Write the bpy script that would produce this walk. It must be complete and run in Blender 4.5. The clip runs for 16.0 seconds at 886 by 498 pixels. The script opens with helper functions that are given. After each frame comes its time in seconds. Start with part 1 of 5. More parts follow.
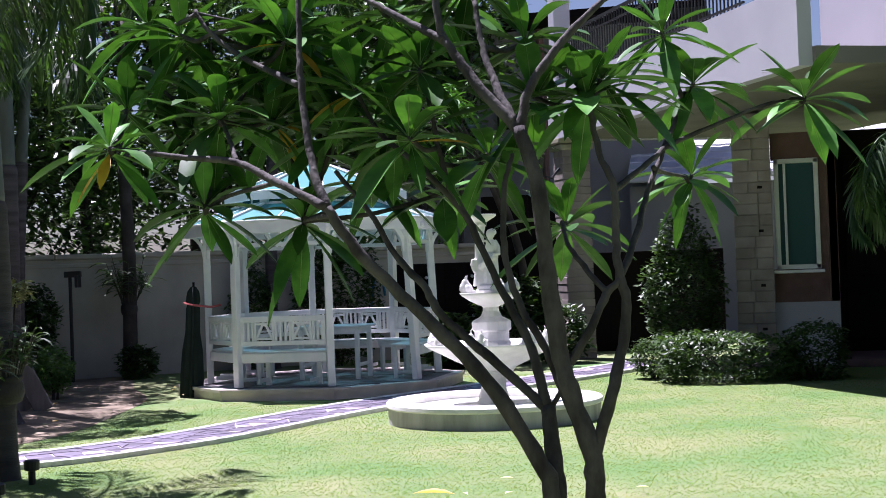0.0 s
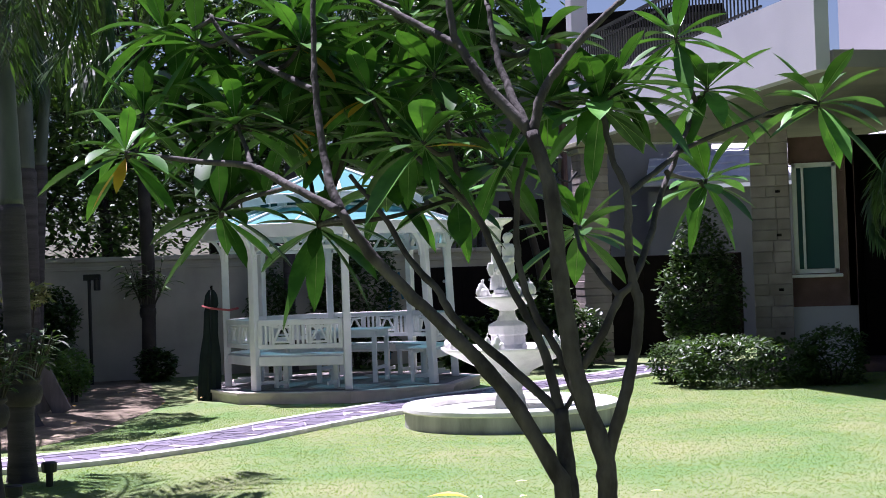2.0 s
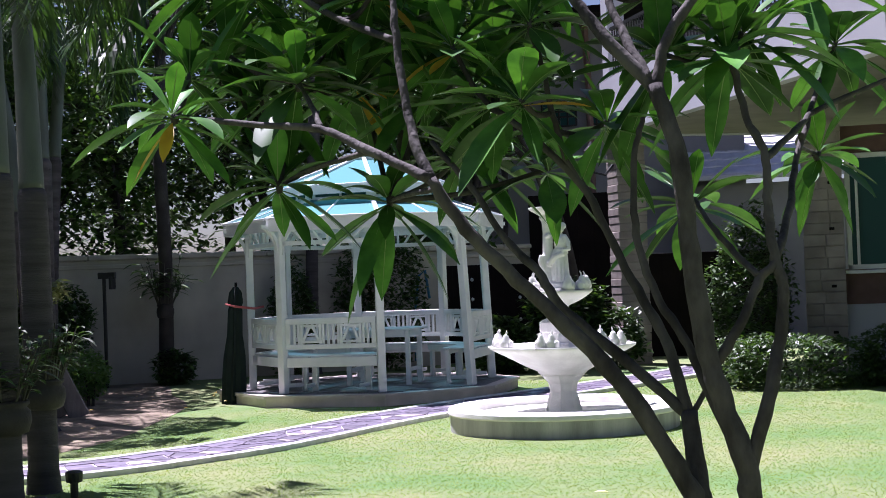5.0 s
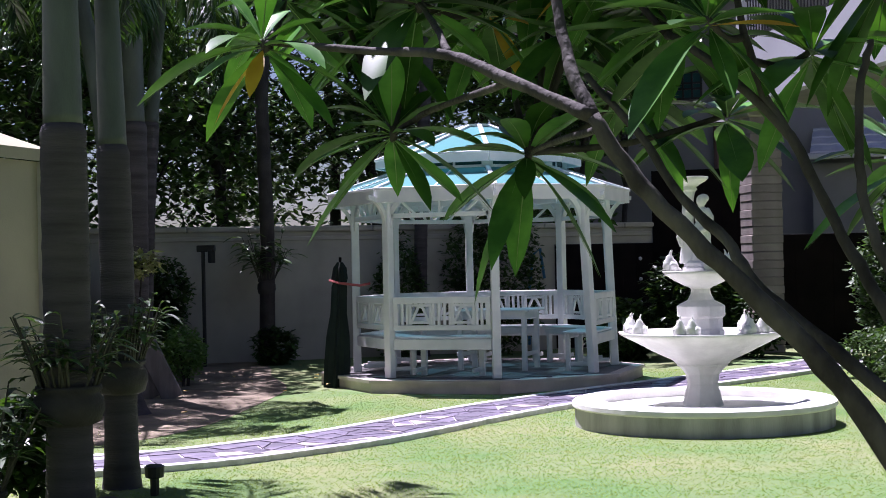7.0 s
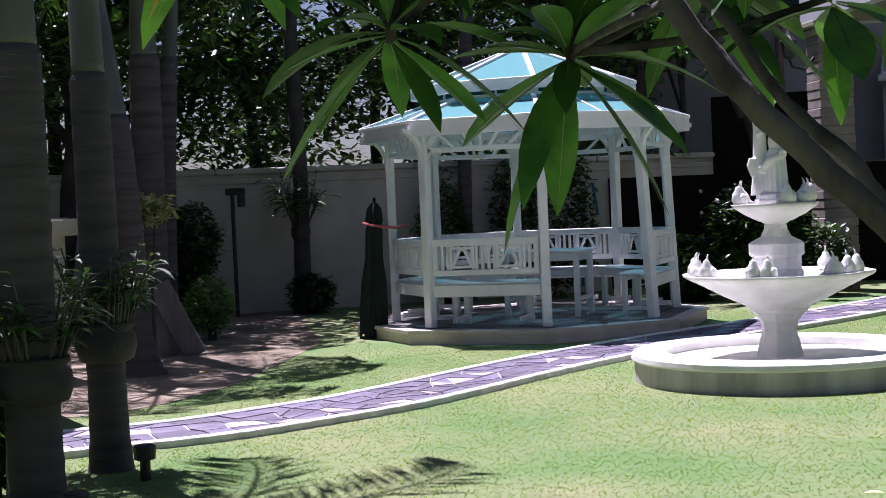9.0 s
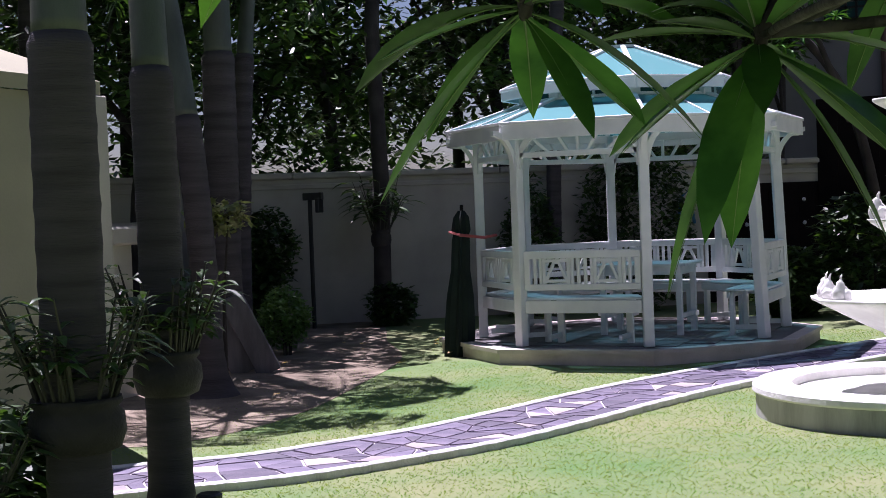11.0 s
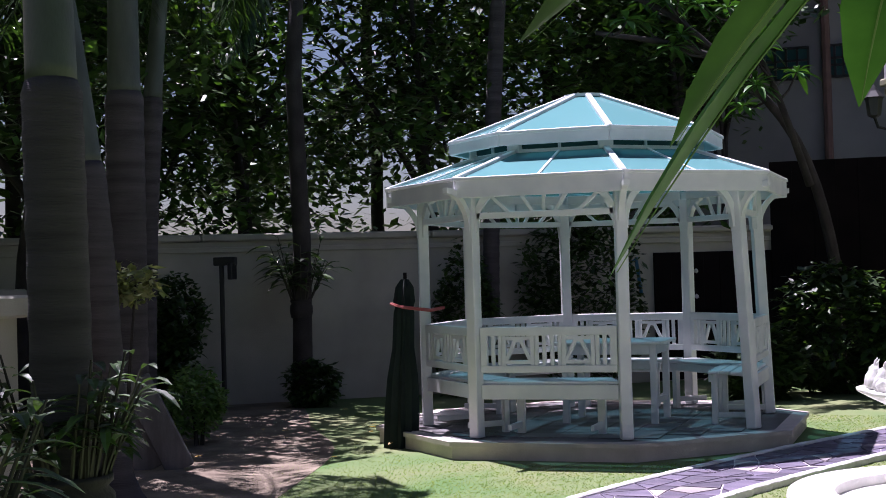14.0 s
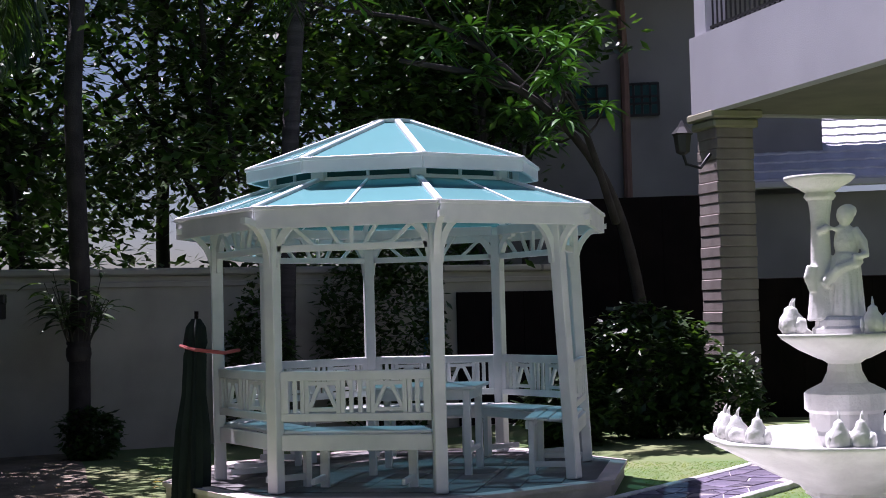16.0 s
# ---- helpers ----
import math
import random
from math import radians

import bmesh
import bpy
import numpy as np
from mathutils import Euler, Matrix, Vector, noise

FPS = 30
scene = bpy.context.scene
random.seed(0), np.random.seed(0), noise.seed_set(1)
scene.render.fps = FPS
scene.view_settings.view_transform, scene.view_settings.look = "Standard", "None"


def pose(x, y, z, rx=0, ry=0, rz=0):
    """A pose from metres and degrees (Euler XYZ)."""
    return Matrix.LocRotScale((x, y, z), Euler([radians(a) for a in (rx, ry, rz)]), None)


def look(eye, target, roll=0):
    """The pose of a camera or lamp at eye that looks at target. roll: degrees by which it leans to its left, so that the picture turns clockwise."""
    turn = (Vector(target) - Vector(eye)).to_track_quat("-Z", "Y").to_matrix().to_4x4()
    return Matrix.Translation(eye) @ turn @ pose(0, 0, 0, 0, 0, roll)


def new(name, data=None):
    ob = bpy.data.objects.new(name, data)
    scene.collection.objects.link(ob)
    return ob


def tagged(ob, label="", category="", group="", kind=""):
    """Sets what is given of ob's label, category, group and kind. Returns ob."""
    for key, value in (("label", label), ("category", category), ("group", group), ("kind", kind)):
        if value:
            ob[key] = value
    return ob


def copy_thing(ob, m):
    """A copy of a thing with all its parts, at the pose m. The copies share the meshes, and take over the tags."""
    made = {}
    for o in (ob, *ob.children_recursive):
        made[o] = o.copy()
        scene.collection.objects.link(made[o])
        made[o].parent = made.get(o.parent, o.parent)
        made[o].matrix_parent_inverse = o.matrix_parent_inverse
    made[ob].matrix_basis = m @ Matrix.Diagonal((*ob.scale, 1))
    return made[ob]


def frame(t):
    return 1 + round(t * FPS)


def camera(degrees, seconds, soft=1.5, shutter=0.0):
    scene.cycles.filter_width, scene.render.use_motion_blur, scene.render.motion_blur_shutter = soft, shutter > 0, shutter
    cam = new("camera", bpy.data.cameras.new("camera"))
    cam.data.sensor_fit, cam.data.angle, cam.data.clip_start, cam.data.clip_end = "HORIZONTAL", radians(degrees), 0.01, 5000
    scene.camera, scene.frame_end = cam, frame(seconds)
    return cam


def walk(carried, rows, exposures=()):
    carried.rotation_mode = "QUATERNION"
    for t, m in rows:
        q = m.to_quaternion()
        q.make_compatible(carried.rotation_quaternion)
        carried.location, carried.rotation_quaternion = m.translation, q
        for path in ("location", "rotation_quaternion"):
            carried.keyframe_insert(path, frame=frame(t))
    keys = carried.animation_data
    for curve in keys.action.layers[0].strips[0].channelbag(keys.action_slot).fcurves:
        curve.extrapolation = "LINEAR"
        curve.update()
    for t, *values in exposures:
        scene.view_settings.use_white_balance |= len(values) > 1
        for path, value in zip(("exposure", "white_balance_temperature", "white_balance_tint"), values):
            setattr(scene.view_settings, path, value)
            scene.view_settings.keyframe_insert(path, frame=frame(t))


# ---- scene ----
cam = camera(34.3, 16.0, soft=0.9)
PATH = [
    (0, (6.569, -17.963, 1.596), (6.098, -16.019, 1.628), -2.1),
    (0.5, (6.577, -17.951, 1.588), (6.091, -16.011, 1.619), -2.2),
    (1, (6.577, -17.967, 1.596), (6.091, -16.027, 1.639), -2.2),
    (1.5, (6.581, -17.973, 1.598), (6.098, -16.032, 1.638), -2.3),
    (2, (6.607, -17.984, 1.596), (6.11, -16.047, 1.634), -2.0),
    (2.5, (6.648, -17.987, 1.598), (6.108, -16.062, 1.62), -1.7),
    (3, (6.631, -17.959, 1.587), (6.113, -16.028, 1.612), -0.9),
    (3.5, (6.43, -17.81, 1.571), (5.975, -15.863, 1.622), -0.9),
    (4, (6.231, -17.653, 1.559), (5.722, -15.719, 1.596), -2.1),
    (4.2, (6.172, -17.56, 1.538), (5.675, -15.623, 1.583), -2.1),
    (6.3, (5.498, -16.139, 1.489), (4.939, -14.22, 1.527), -2.6),
    (6.5, (5.463, -16.019, 1.488), (4.872, -14.109, 1.525), -2.4),
    (7, (5.347, -15.716, 1.462), (4.706, -13.821, 1.484), -1.2),
    (7.5, (5.209, -15.392, 1.47), (4.598, -13.488, 1.427), -2.7),
    (8, (5.13, -15.122, 1.442), (4.513, -13.221, 1.372), -2.9),
    (8.2, (5.11, -14.938, 1.436), (4.462, -13.047, 1.36), -3.0),
    (10.3, (4.7, -13.635, 1.515), (3.913, -11.797, 1.483), -1.7),
    (10.5, (4.648, -13.552, 1.488), (3.836, -11.725, 1.448), -1.7),
    (11, (4.436, -13.337, 1.532), (3.626, -11.509, 1.478), -2.1),
    (11.5, (4.211, -13.133, 1.559), (3.385, -11.312, 1.528), -2.2),
    (12, (4.025, -12.828, 1.547), (3.219, -10.997, 1.548), -3.0),
    (12.5, (3.865, -12.566, 1.583), (3.054, -10.738, 1.612), -1.8),
    (13, (3.587, -12.279, 1.563), (2.849, -10.42, 1.578), -1.1),
    (13.5, (3.372, -12.034, 1.586), (2.716, -10.145, 1.584), -2.3),
    (14, (3.218, -11.697, 1.563), (2.552, -9.812, 1.597), -1.6),
    (14.5, (3.09, -11.451, 1.529), (2.449, -9.557, 1.556), -0.3),
    (15, (2.917, -11.217, 1.539), (2.426, -9.279, 1.61), -1.0),
    (15.5, (2.822, -11.008, 1.567), (2.405, -9.052, 1.613), -1.6),
    (16, (2.772, -10.744, 1.537), (2.396, -8.782, 1.622), -1.5),
]
walk(cam, [(t, look(eye, target, roll)) for t, eye, target, roll in PATH], [(0, 1.39, 5700, 34), (4.5, 1.39, 5700, 34), (8, 1.19, 5700, 35), (11, 1.02, 5750, 36), (16, 1.05, 5800, 36)])


# ---- world, sun, exposure ----
SUN_AZ, SUN_EL = -50.0, 66.0   # degrees; azimuth from +y towards +x
world = bpy.data.worlds.new("sky")
scene.world = world
world.use_nodes = True
wn = world.node_tree.nodes
sky = wn.new("ShaderNodeTexSky")
sky.sky_type, sky.sun_disc = 'NISHITA', False
sky.sun_elevation, sky.sun_rotation = radians(SUN_EL), radians(SUN_AZ)
world.node_tree.links.new(sky.outputs[0], wn["Background"].inputs[0])
wn["Background"].inputs[1].default_value = 0.029
sun_dir = Vector((math.sin(radians(SUN_AZ)) * math.cos(radians(SUN_EL)), math.cos(radians(SUN_AZ)) * math.cos(radians(SUN_EL)), math.sin(radians(SUN_EL))))
sun = new("sun", bpy.data.lights.new("sun", 'SUN'))
sun.data.energy, sun.data.angle, sun.data.color = 5.0, radians(0.5), (1.0, 0.96, 0.9)
sun.rotation_euler = sun_dir.to_track_quat('Z', 'Y').to_euler()


# ---- materials ----
def mat(name, c1, c2=None, scale=3.0, rough=0.7, bump=0.0, bscale=60.0, fine=0.35, metal=0.0, vary=0.0, vscale=None, coords="Object"):
    """Two-scale mottled paint, stone or bark: c1 to c2 by coarse noise, a finer grain, bump."""
    m = bpy.data.materials.new(name)
    m.use_nodes = True
    nt = m.node_tree
    b = nt.nodes["Principled BSDF"]
    b.inputs["Roughness"].default_value, b.inputs["Metallic"].default_value = rough, metal
    tc = nt.nodes.new("ShaderNodeTexCoord")
    mp = nt.nodes.new("ShaderNodeMapping")
    nt.links.new(tc.outputs[coords], mp.inputs[0])
    if vscale:
        mp.inputs["Scale"].default_value = vscale
    n1 = nt.nodes.new("ShaderNodeTexNoise")
    n1.inputs["Scale"].default_value, n1.inputs["Detail"].default_value = scale, 5
    n2 = nt.nodes.new("ShaderNodeTexNoise")
    n2.inputs["Scale"].default_value, n2.inputs["Detail"].default_value = bscale, 3
    for n in (n1, n2):
        nt.links.new(mp.outputs[0], n.inputs["Vector"])
    ramp = nt.nodes.new("ShaderNodeMapRange")
    ramp.inputs[1].default_value, ramp.inputs[2].default_value = 0.35, 0.65
    nt.links.new(n1.outputs[0], ramp.inputs[0])
    mixf = nt.nodes.new("ShaderNodeMath")
    mixf.operation = 'MULTIPLY_ADD'
    mixf.inputs[1].default_value = fine
    sub = nt.nodes.new("ShaderNodeMath")
    sub.operation = 'SUBTRACT'
    sub.inputs[1].default_value = 0.5
    nt.links.new(n2.outputs[0], sub.inputs[0])
    nt.links.new(sub.outputs[0], mixf.inputs[0])
    nt.links.new(ramp.outputs[0], mixf.inputs[2])
    mix = nt.nodes.new("ShaderNodeMix")
    mix.data_type = 'RGBA'
    c2 = c2 or tuple(c * 0.8 for c in c1)
    mix.inputs[6].default_value, mix.inputs[7].default_value = (*c1, 1), (*c2, 1)
    nt.links.new(mixf.outputs[0], mix.inputs[0])
    col = mix.outputs[2]
    if vary:
        oi = nt.nodes.new("ShaderNodeObjectInfo")
        geo = nt.nodes.new("ShaderNodeNewGeometry")
        add = nt.nodes.new("ShaderNodeMath")
        nt.links.new(oi.outputs["Random"], add.inputs[0])
        nt.links.new(geo.outputs["Random Per Island"], add.inputs[1])
        fr = nt.nodes.new("ShaderNodeMath")
        fr.operation = 'FRACT'
        nt.links.new(add.outputs[0], fr.inputs[0])
        mr = nt.nodes.new("ShaderNodeMapRange")
        mr.inputs[3].default_value, mr.inputs[4].default_value = 1 - vary, 1 + vary
        nt.links.new(fr.outputs[0], mr.inputs[0])
        hsv = nt.nodes.new("ShaderNodeHueSaturation")
        nt.links.new(mr.outputs[0], hsv.inputs["Value"])
        nt.links.new(col, hsv.inputs["Color"])
        col = hsv.outputs[0]
    nt.links.new(col, b.inputs["Base Color"])
    if bump:
        bp = nt.nodes.new("ShaderNodeBump")
        bp.inputs["Strength"].default_value, bp.inputs["Distance"].default_value = bump, 0.02
        nt.links.new(n2.outputs[0], bp.inputs["Height"])
        nt.links.new(bp.outputs[0], b.inputs["Normal"])
    return m


def leaf_mat(name, c1, c2, rough=0.45, through_light=0.35, vary=0.35):
    m = mat(name, c1, c2, scale=6, rough=rough, bscale=40, fine=0.3, vary=vary)
    nt = m.node_tree
    b = nt.nodes["Principled BSDF"]
    tr = nt.nodes.new("ShaderNodeBsdfTranslucent")
    br = nt.nodes.new("ShaderNodeMix")
    br.data_type, br.blend_type = 'RGBA', 'MULTIPLY'
    br.inputs[0].default_value = 1
    br.inputs[7].default_value = (1.6, 1.7, 0.5, 1)
    src = b.inputs["Base Color"].links[0].from_socket
    nt.links.new(src, br.inputs[6])
    nt.links.new(br.outputs[2], tr.inputs[0])
    mx = nt.nodes.new("ShaderNodeMixShader")
    mx.inputs[0].default_value = through_light
    nt.links.new(b.outputs[0], mx.inputs[1])
    nt.links.new(tr.outputs[0], mx.inputs[2])
    nt.links.new(mx.outputs[0], nt.nodes["Material Output"].inputs["Surface"])
    return m


def glass_mat(name, color, rough=0.05, alpha=0.5):
    m = bpy.data.materials.new(name)
    m.use_nodes = True
    b = m.node_tree.nodes["Principled BSDF"]
    b.inputs["Base Color"].default_value = (*color, 1)
    b.inputs["Roughness"].default_value = rough
    b.inputs["Transmission Weight"].default_value = alpha
    b.inputs["IOR"].default_value = 1.2
    return m


M_WHITE = mat("white_gloss_paint", (0.80, 0.80, 0.80), (0.70, 0.71, 0.72), scale=4, rough=0.4, bump=0.05, bscale=50, fine=0.2)
M_ROOFGLASS = glass_mat("turquoise_roof_glass", (0.21, 0.47, 0.47), 0.10, 0.0)
rt = M_ROOFGLASS.node_tree
clear = rt.nodes.new("ShaderNodeBsdfTransparent")
clear.inputs[0].default_value = (0.42, 0.72, 0.76, 1)
mixg = rt.nodes.new("ShaderNodeMixShader")
mixg.inputs[0].default_value = 0.42
rt.links.new(rt.nodes["Principled BSDF"].outputs[0], mixg.inputs[1])
rt.links.new(clear.outputs[0], mixg.inputs[2])
rt.links.new(mixg.outputs[0], rt.nodes["Material Output"].inputs[0])
M_STONE = mat("white_fountain_stone", (0.80, 0.79, 0.76), (0.66, 0.65, 0.62), scale=5, rough=0.75, bump=0.25, bscale=45)
M_BASIN = mat("stained_basin_stone", (0.50, 0.49, 0.48), (0.28, 0.27, 0.26), scale=1.6, rough=0.85, bump=0.25, bscale=40, vscale=(3, 3, 0.5))
M_PLINTH = mat("pinkish_plinth_stone", (0.66, 0.57, 0.53), (0.50, 0.43, 0.40), scale=3, rough=0.8, bump=0.2, vary=0.1)
M_GFLOOR = mat("slate_floor_tile", (0.12, 0.112, 0.118), (0.2, 0.185, 0.185), scale=2.5, rough=0.5, bump=0.15, vary=0.3)
M_SLATE = mat("purple_slate_flag", (0.085, 0.072, 0.115), (0.155, 0.125, 0.175), scale=4, rough=0.6, bump=0.3, vary=0.35)
M_KERB = mat("white_kerb_stone", (0.72, 0.71, 0.70), (0.55, 0.54, 0.52), scale=8, rough=0.8, bump=0.3)
M_GROUT = mat("pale_grout", (0.62, 0.57, 0.57), (0.45, 0.40, 0.42), scale=10, rough=0.9, bump=0.3)
M_LAWN = mat("lawn_soil", (0.11, 0.192, 0.068), (0.215, 0.232, 0.115), scale=0.7, rough=0.9, bump=0.1, bscale=140, fine=0.3)
M_MUD = mat("bare_dry_earth", (0.185, 0.148, 0.112), (0.33, 0.27, 0.205), scale=2.5, rough=0.95, bump=0.6, bscale=40, fine=0.9)
M_WALL = mat("weathered_cream_render", (0.46, 0.44, 0.37), (0.34, 0.32, 0.27), scale=1.2, rough=0.85, bump=0.15, bscale=80)
M_YELLOW = mat("pale_yellow_render", (0.34, 0.32, 0.21), (0.26, 0.25, 0.17), scale=1.0, rough=0.85, bump=0.12)
M_HOUSE = mat("white_house_render", (0.50, 0.49, 0.53), (0.44, 0.43, 0.47), scale=0.8, rough=0.8, bump=0.08)
M_TRAV = mat("travertine_cladding", (0.36, 0.31, 0.28), (0.25, 0.21, 0.195), scale=3, rough=0.75, bump=0.3, vary=0.18)
M_BROWN = mat("brown_brick_paint", (0.17, 0.095, 0.085), (0.12, 0.068, 0.062), scale=4, rough=0.8, bump=0.3, vary=0.15)
M_DARKWIN = glass_mat("tinted_window_glass", (0.03, 0.09, 0.09), 0.05, 0.0)
M_IRON = mat("black_iron", (0.012, 0.012, 0.014), (0.02, 0.02, 0.02), rough=0.45)
# neighbour's white walls stand in shade; that shade is put into this grey
M_NEIGH = mat("grey_render_with_shade", (0.27, 0.26, 0.275), (0.20, 0.19, 0.205), scale=0.7, rough=0.85, bump=0.1)
# balcony underside: brownish, and darkened so the colour carries its shade
M_SOFFIT = mat("brown_grey_soffit_shade", (0.22, 0.20, 0.17), (0.17, 0.155, 0.135), scale=1.5, rough=0.85)
# near-black timber colour, also used as painted shade in porch and screen
M_DARKWOOD_SHADE = mat("dark_timber_and_shade", (0.006, 0.005, 0.005), (0.011, 0.008, 0.008), scale=3, rough=0.9)
M_DARKWOOD_SHADE.node_tree.nodes["Principled BSDF"].inputs["Specular IOR Level"].default_value = 0.1
M_BARK = mat("plumeria_bark", (0.02, 0.015, 0.014), (0.08, 0.07, 0.064), scale=7, rough=0.85, bump=0.6, bscale=35, vscale=(1, 1, 0.5), fine=0.6)
M_PALMBARK = mat("ringed_palm_bark", (0.04, 0.033, 0.037), (0.085, 0.073, 0.078), scale=2, rough=0.85, bump=0.5, bscale=30, vscale=(0.4, 0.4, 5))
M_DBARK = mat("dark_tree_bark", (0.026, 0.021, 0.02), (0.055, 0.046, 0.042), scale=4, rough=0.9, bump=0.5)
M_PLUM = leaf_mat("plumeria_leaf", (0.03, 0.10, 0.018), (0.078, 0.205, 0.034), rough=0.42, through_light=0.10, vary=0.5)
M_PLUMY = leaf_mat("yellowing_leaf", (0.50, 0.33, 0.02), (0.40, 0.20, 0.02), rough=0.5)
M_PALM = leaf_mat("palm_leaflet", (0.02, 0.05, 0.014), (0.04, 0.085, 0.022), through_light=0.3)
M_TREE = leaf_mat("broad_leaf", (0.025, 0.062, 0.013), (0.065, 0.14, 0.026), through_light=0.22, vary=0.6)
M_SHRUB = leaf_mat("shrub_leaf", (0.025, 0.058, 0.013), (0.05, 0.10, 0.022), through_light=0.25, vary=0.45)
M_GRASS = leaf_mat("grass_blade", (0.118, 0.215, 0.072), (0.205, 0.24, 0.112), rough=0.8, through_light=0.5, vary=0.12)

M_RIB = leaf_mat("leaf_midrib", (0.16, 0.26, 0.09), (0.20, 0.30, 0.11), rough=0.4, through_light=0.2, vary=0.1)
M_PLUM.node_tree.nodes["Principled BSDF"].inputs["Specular IOR Level"].default_value = 0.15
for m in (M_GRASS, M_LAWN, M_MUD):
    m.node_tree.nodes["Principled BSDF"].inputs["Specular IOR Level"].default_value = 0.08


# ---- mesh helpers ----
def part(name, bm, material, parent=None, label="", smooth=False):
    me = bpy.data.meshes.new(name)
    bm.normal_update()
    bm.to_mesh(me)
    bm.free()
    if smooth:
        for p in me.polygons:
            p.use_smooth = True
    me.materials.append(material)
    ob = new(name, me)
    if parent:
        ob.parent = parent
    if label:
        ob["label"] = label
    return ob


def thing(name, label, category, at=(0, 0, 0), rz=0.0, group="", kind=""):
    ob = new(name)
    ob.empty_display_size = 0.1
    ob.matrix_basis = pose(*at, 0, 0, rz)
    return tagged(ob, label, category, group, kind)


def box(bm, size, at=(0, 0, 0), m=None, bev=0.0):
    r = bmesh.ops.create_cube(bm, size=1.0)
    vs = r["verts"]
    bmesh.ops.scale(bm, vec=size, verts=vs)
    if bev:
        es = list({e for v in vs for e in v.link_edges})
        rr = bmesh.ops.bevel(bm, geom=es, offset=bev, segments=1, affect='EDGES')
        vs = list({v for f in rr["faces"] for v in f.verts} | {v for v in vs if v.is_valid})
    bmesh.ops.translate(bm, vec=at, verts=vs)
    if m is not None:
        bmesh.ops.transform(bm, matrix=m, verts=vs)
    return vs


def bar(bm, a, b, w, d, bev=0.0, up=(0, 0, 1)):
    """A rectangular bar from a to b; w across, d along 'up'."""
    a, b = Vector(a), Vector(b)
    z = (b - a).normalized()
    u = Vector(up)
    if abs(z.dot(u)) > 0.98:
        u = Vector((0, 1, 0))
    x = u.cross(z).normalized()
    y = z.cross(x)
    m = Matrix((x, y, z)).transposed().to_4x4()
    m.translation = (a + b) / 2
    return box(bm, (w, d, (b - a).length), (0, 0, 0), m, bev)


def tube(bm, pts, radii, n=8, caps=True):
    """A round tapered limb along points."""
    rings = []
    pts = [Vector(p) for p in pts]
    for i, p in enumerate(pts):
        d = (pts[min(i + 1, len(pts) - 1)] - pts[max(i - 1, 0)]).normalized()
        u = Vector((1, 0, 0)) if abs(d.x) < 0.9 else Vector((0, 1, 0))
        x = d.cross(u).normalized()
        y = d.cross(x)
        r = radii[i] if not isinstance(radii, (int, float)) else radii
        rings.append([bm.verts.new(p + r * (math.cos(2 * math.pi * k / n) * x + math.sin(2 * math.pi * k / n) * y)) for k in range(n)])
    for a, b in zip(rings, rings[1:]):
        for k in range(n):
            bm.faces.new((a[k], a[(k + 1) % n], b[(k + 1) % n], b[k]))
    if caps:
        bm.faces.new(rings[0][::-1])
        bm.faces.new(rings[-1])


def lathe(bm, prof, n=40, flute=0.0, lobes=0):
    """A turned body from (radius, z) pairs."""
    rings = []
    for r, z in prof:
        rings.append([bm.verts.new(((r * (1 + (flute * math.cos(lobes * 2 * math.pi * k / n) if r > 0.3 * max(q[0] for q in prof) else 0))) * math.cos(2 * math.pi * k / n),
                                    (r * (1 + (flute * math.cos(lobes * 2 * math.pi * k / n) if r > 0.3 * max(q[0] for q in prof) else 0))) * math.sin(2 * math.pi * k / n), z)) for k in range(n)])
    for a, b in zip(rings, rings[1:]):
        for k in range(n):
            bm.faces.new((a[k], a[(k + 1) % n], b[(k + 1) % n], b[k]))
    bm.faces.new(rings[0][::-1])
    bm.faces.new(rings[-1])


def slab(bm, poly, z0, z1):
    """An upright prism over a flat outline, anticlockwise."""
    lo = [bm.verts.new((x, y, z0)) for x, y in poly]
    hi = [bm.verts.new((x, y, z1)) for x, y in poly]
    bm.faces.new(lo[::-1])
    bm.faces.new(hi)
    for i in range(len(poly)):
        j = (i + 1) % len(poly)
        bm.faces.new((lo[i], lo[j], hi[j], hi[i]))


def mesh_from(name, verts, faces, material, parent=None, label="", smooth=False):
    me = bpy.data.meshes.new(name)
    me.from_pydata(verts, [], faces)
    me.materials.append(material)
    if smooth:
        for p in me.polygons:
            p.use_smooth = True
    ob = new(name, me)
    if parent:
        ob.parent = parent
    if label:
        ob["label"] = label
    return ob


def spline(pts, n):
    """Points along a smooth curve through pts (Catmull-Rom)."""
    pts = [Vector(p) for p in pts]
    out = []
    for i in range(len(pts) - 1):
        p0, p1, p2, p3 = pts[max(i - 1, 0)], pts[i], pts[i + 1], pts[min(i + 2, len(pts) - 1)]
        for k in range(n):
            t = k / n
            out.append(0.5 * (2 * p1 + (p2 - p0) * t + (2 * p0 - 5 * p1 + 4 * p2 - p3) * t * t + (3 * p1 - p0 - 3 * p2 + p3) * t ** 3))
    out.append(pts[-1])
    return out


# ---- ground ----
def make_ground():
    bm = bmesh.new()
    bmesh.ops.create_grid(bm, x_segments=60, y_segments=60, size=150)
    for v in bm.verts:
        d = max(0.0, v.co.length - 40)
        v.co.z = -0.0005 * d
    ob = part("ground", bm, M_LAWN)
    return tagged(ob, "sunlit mown green lawn with paler dry patches", "lawn", kind="structure")


make_ground()


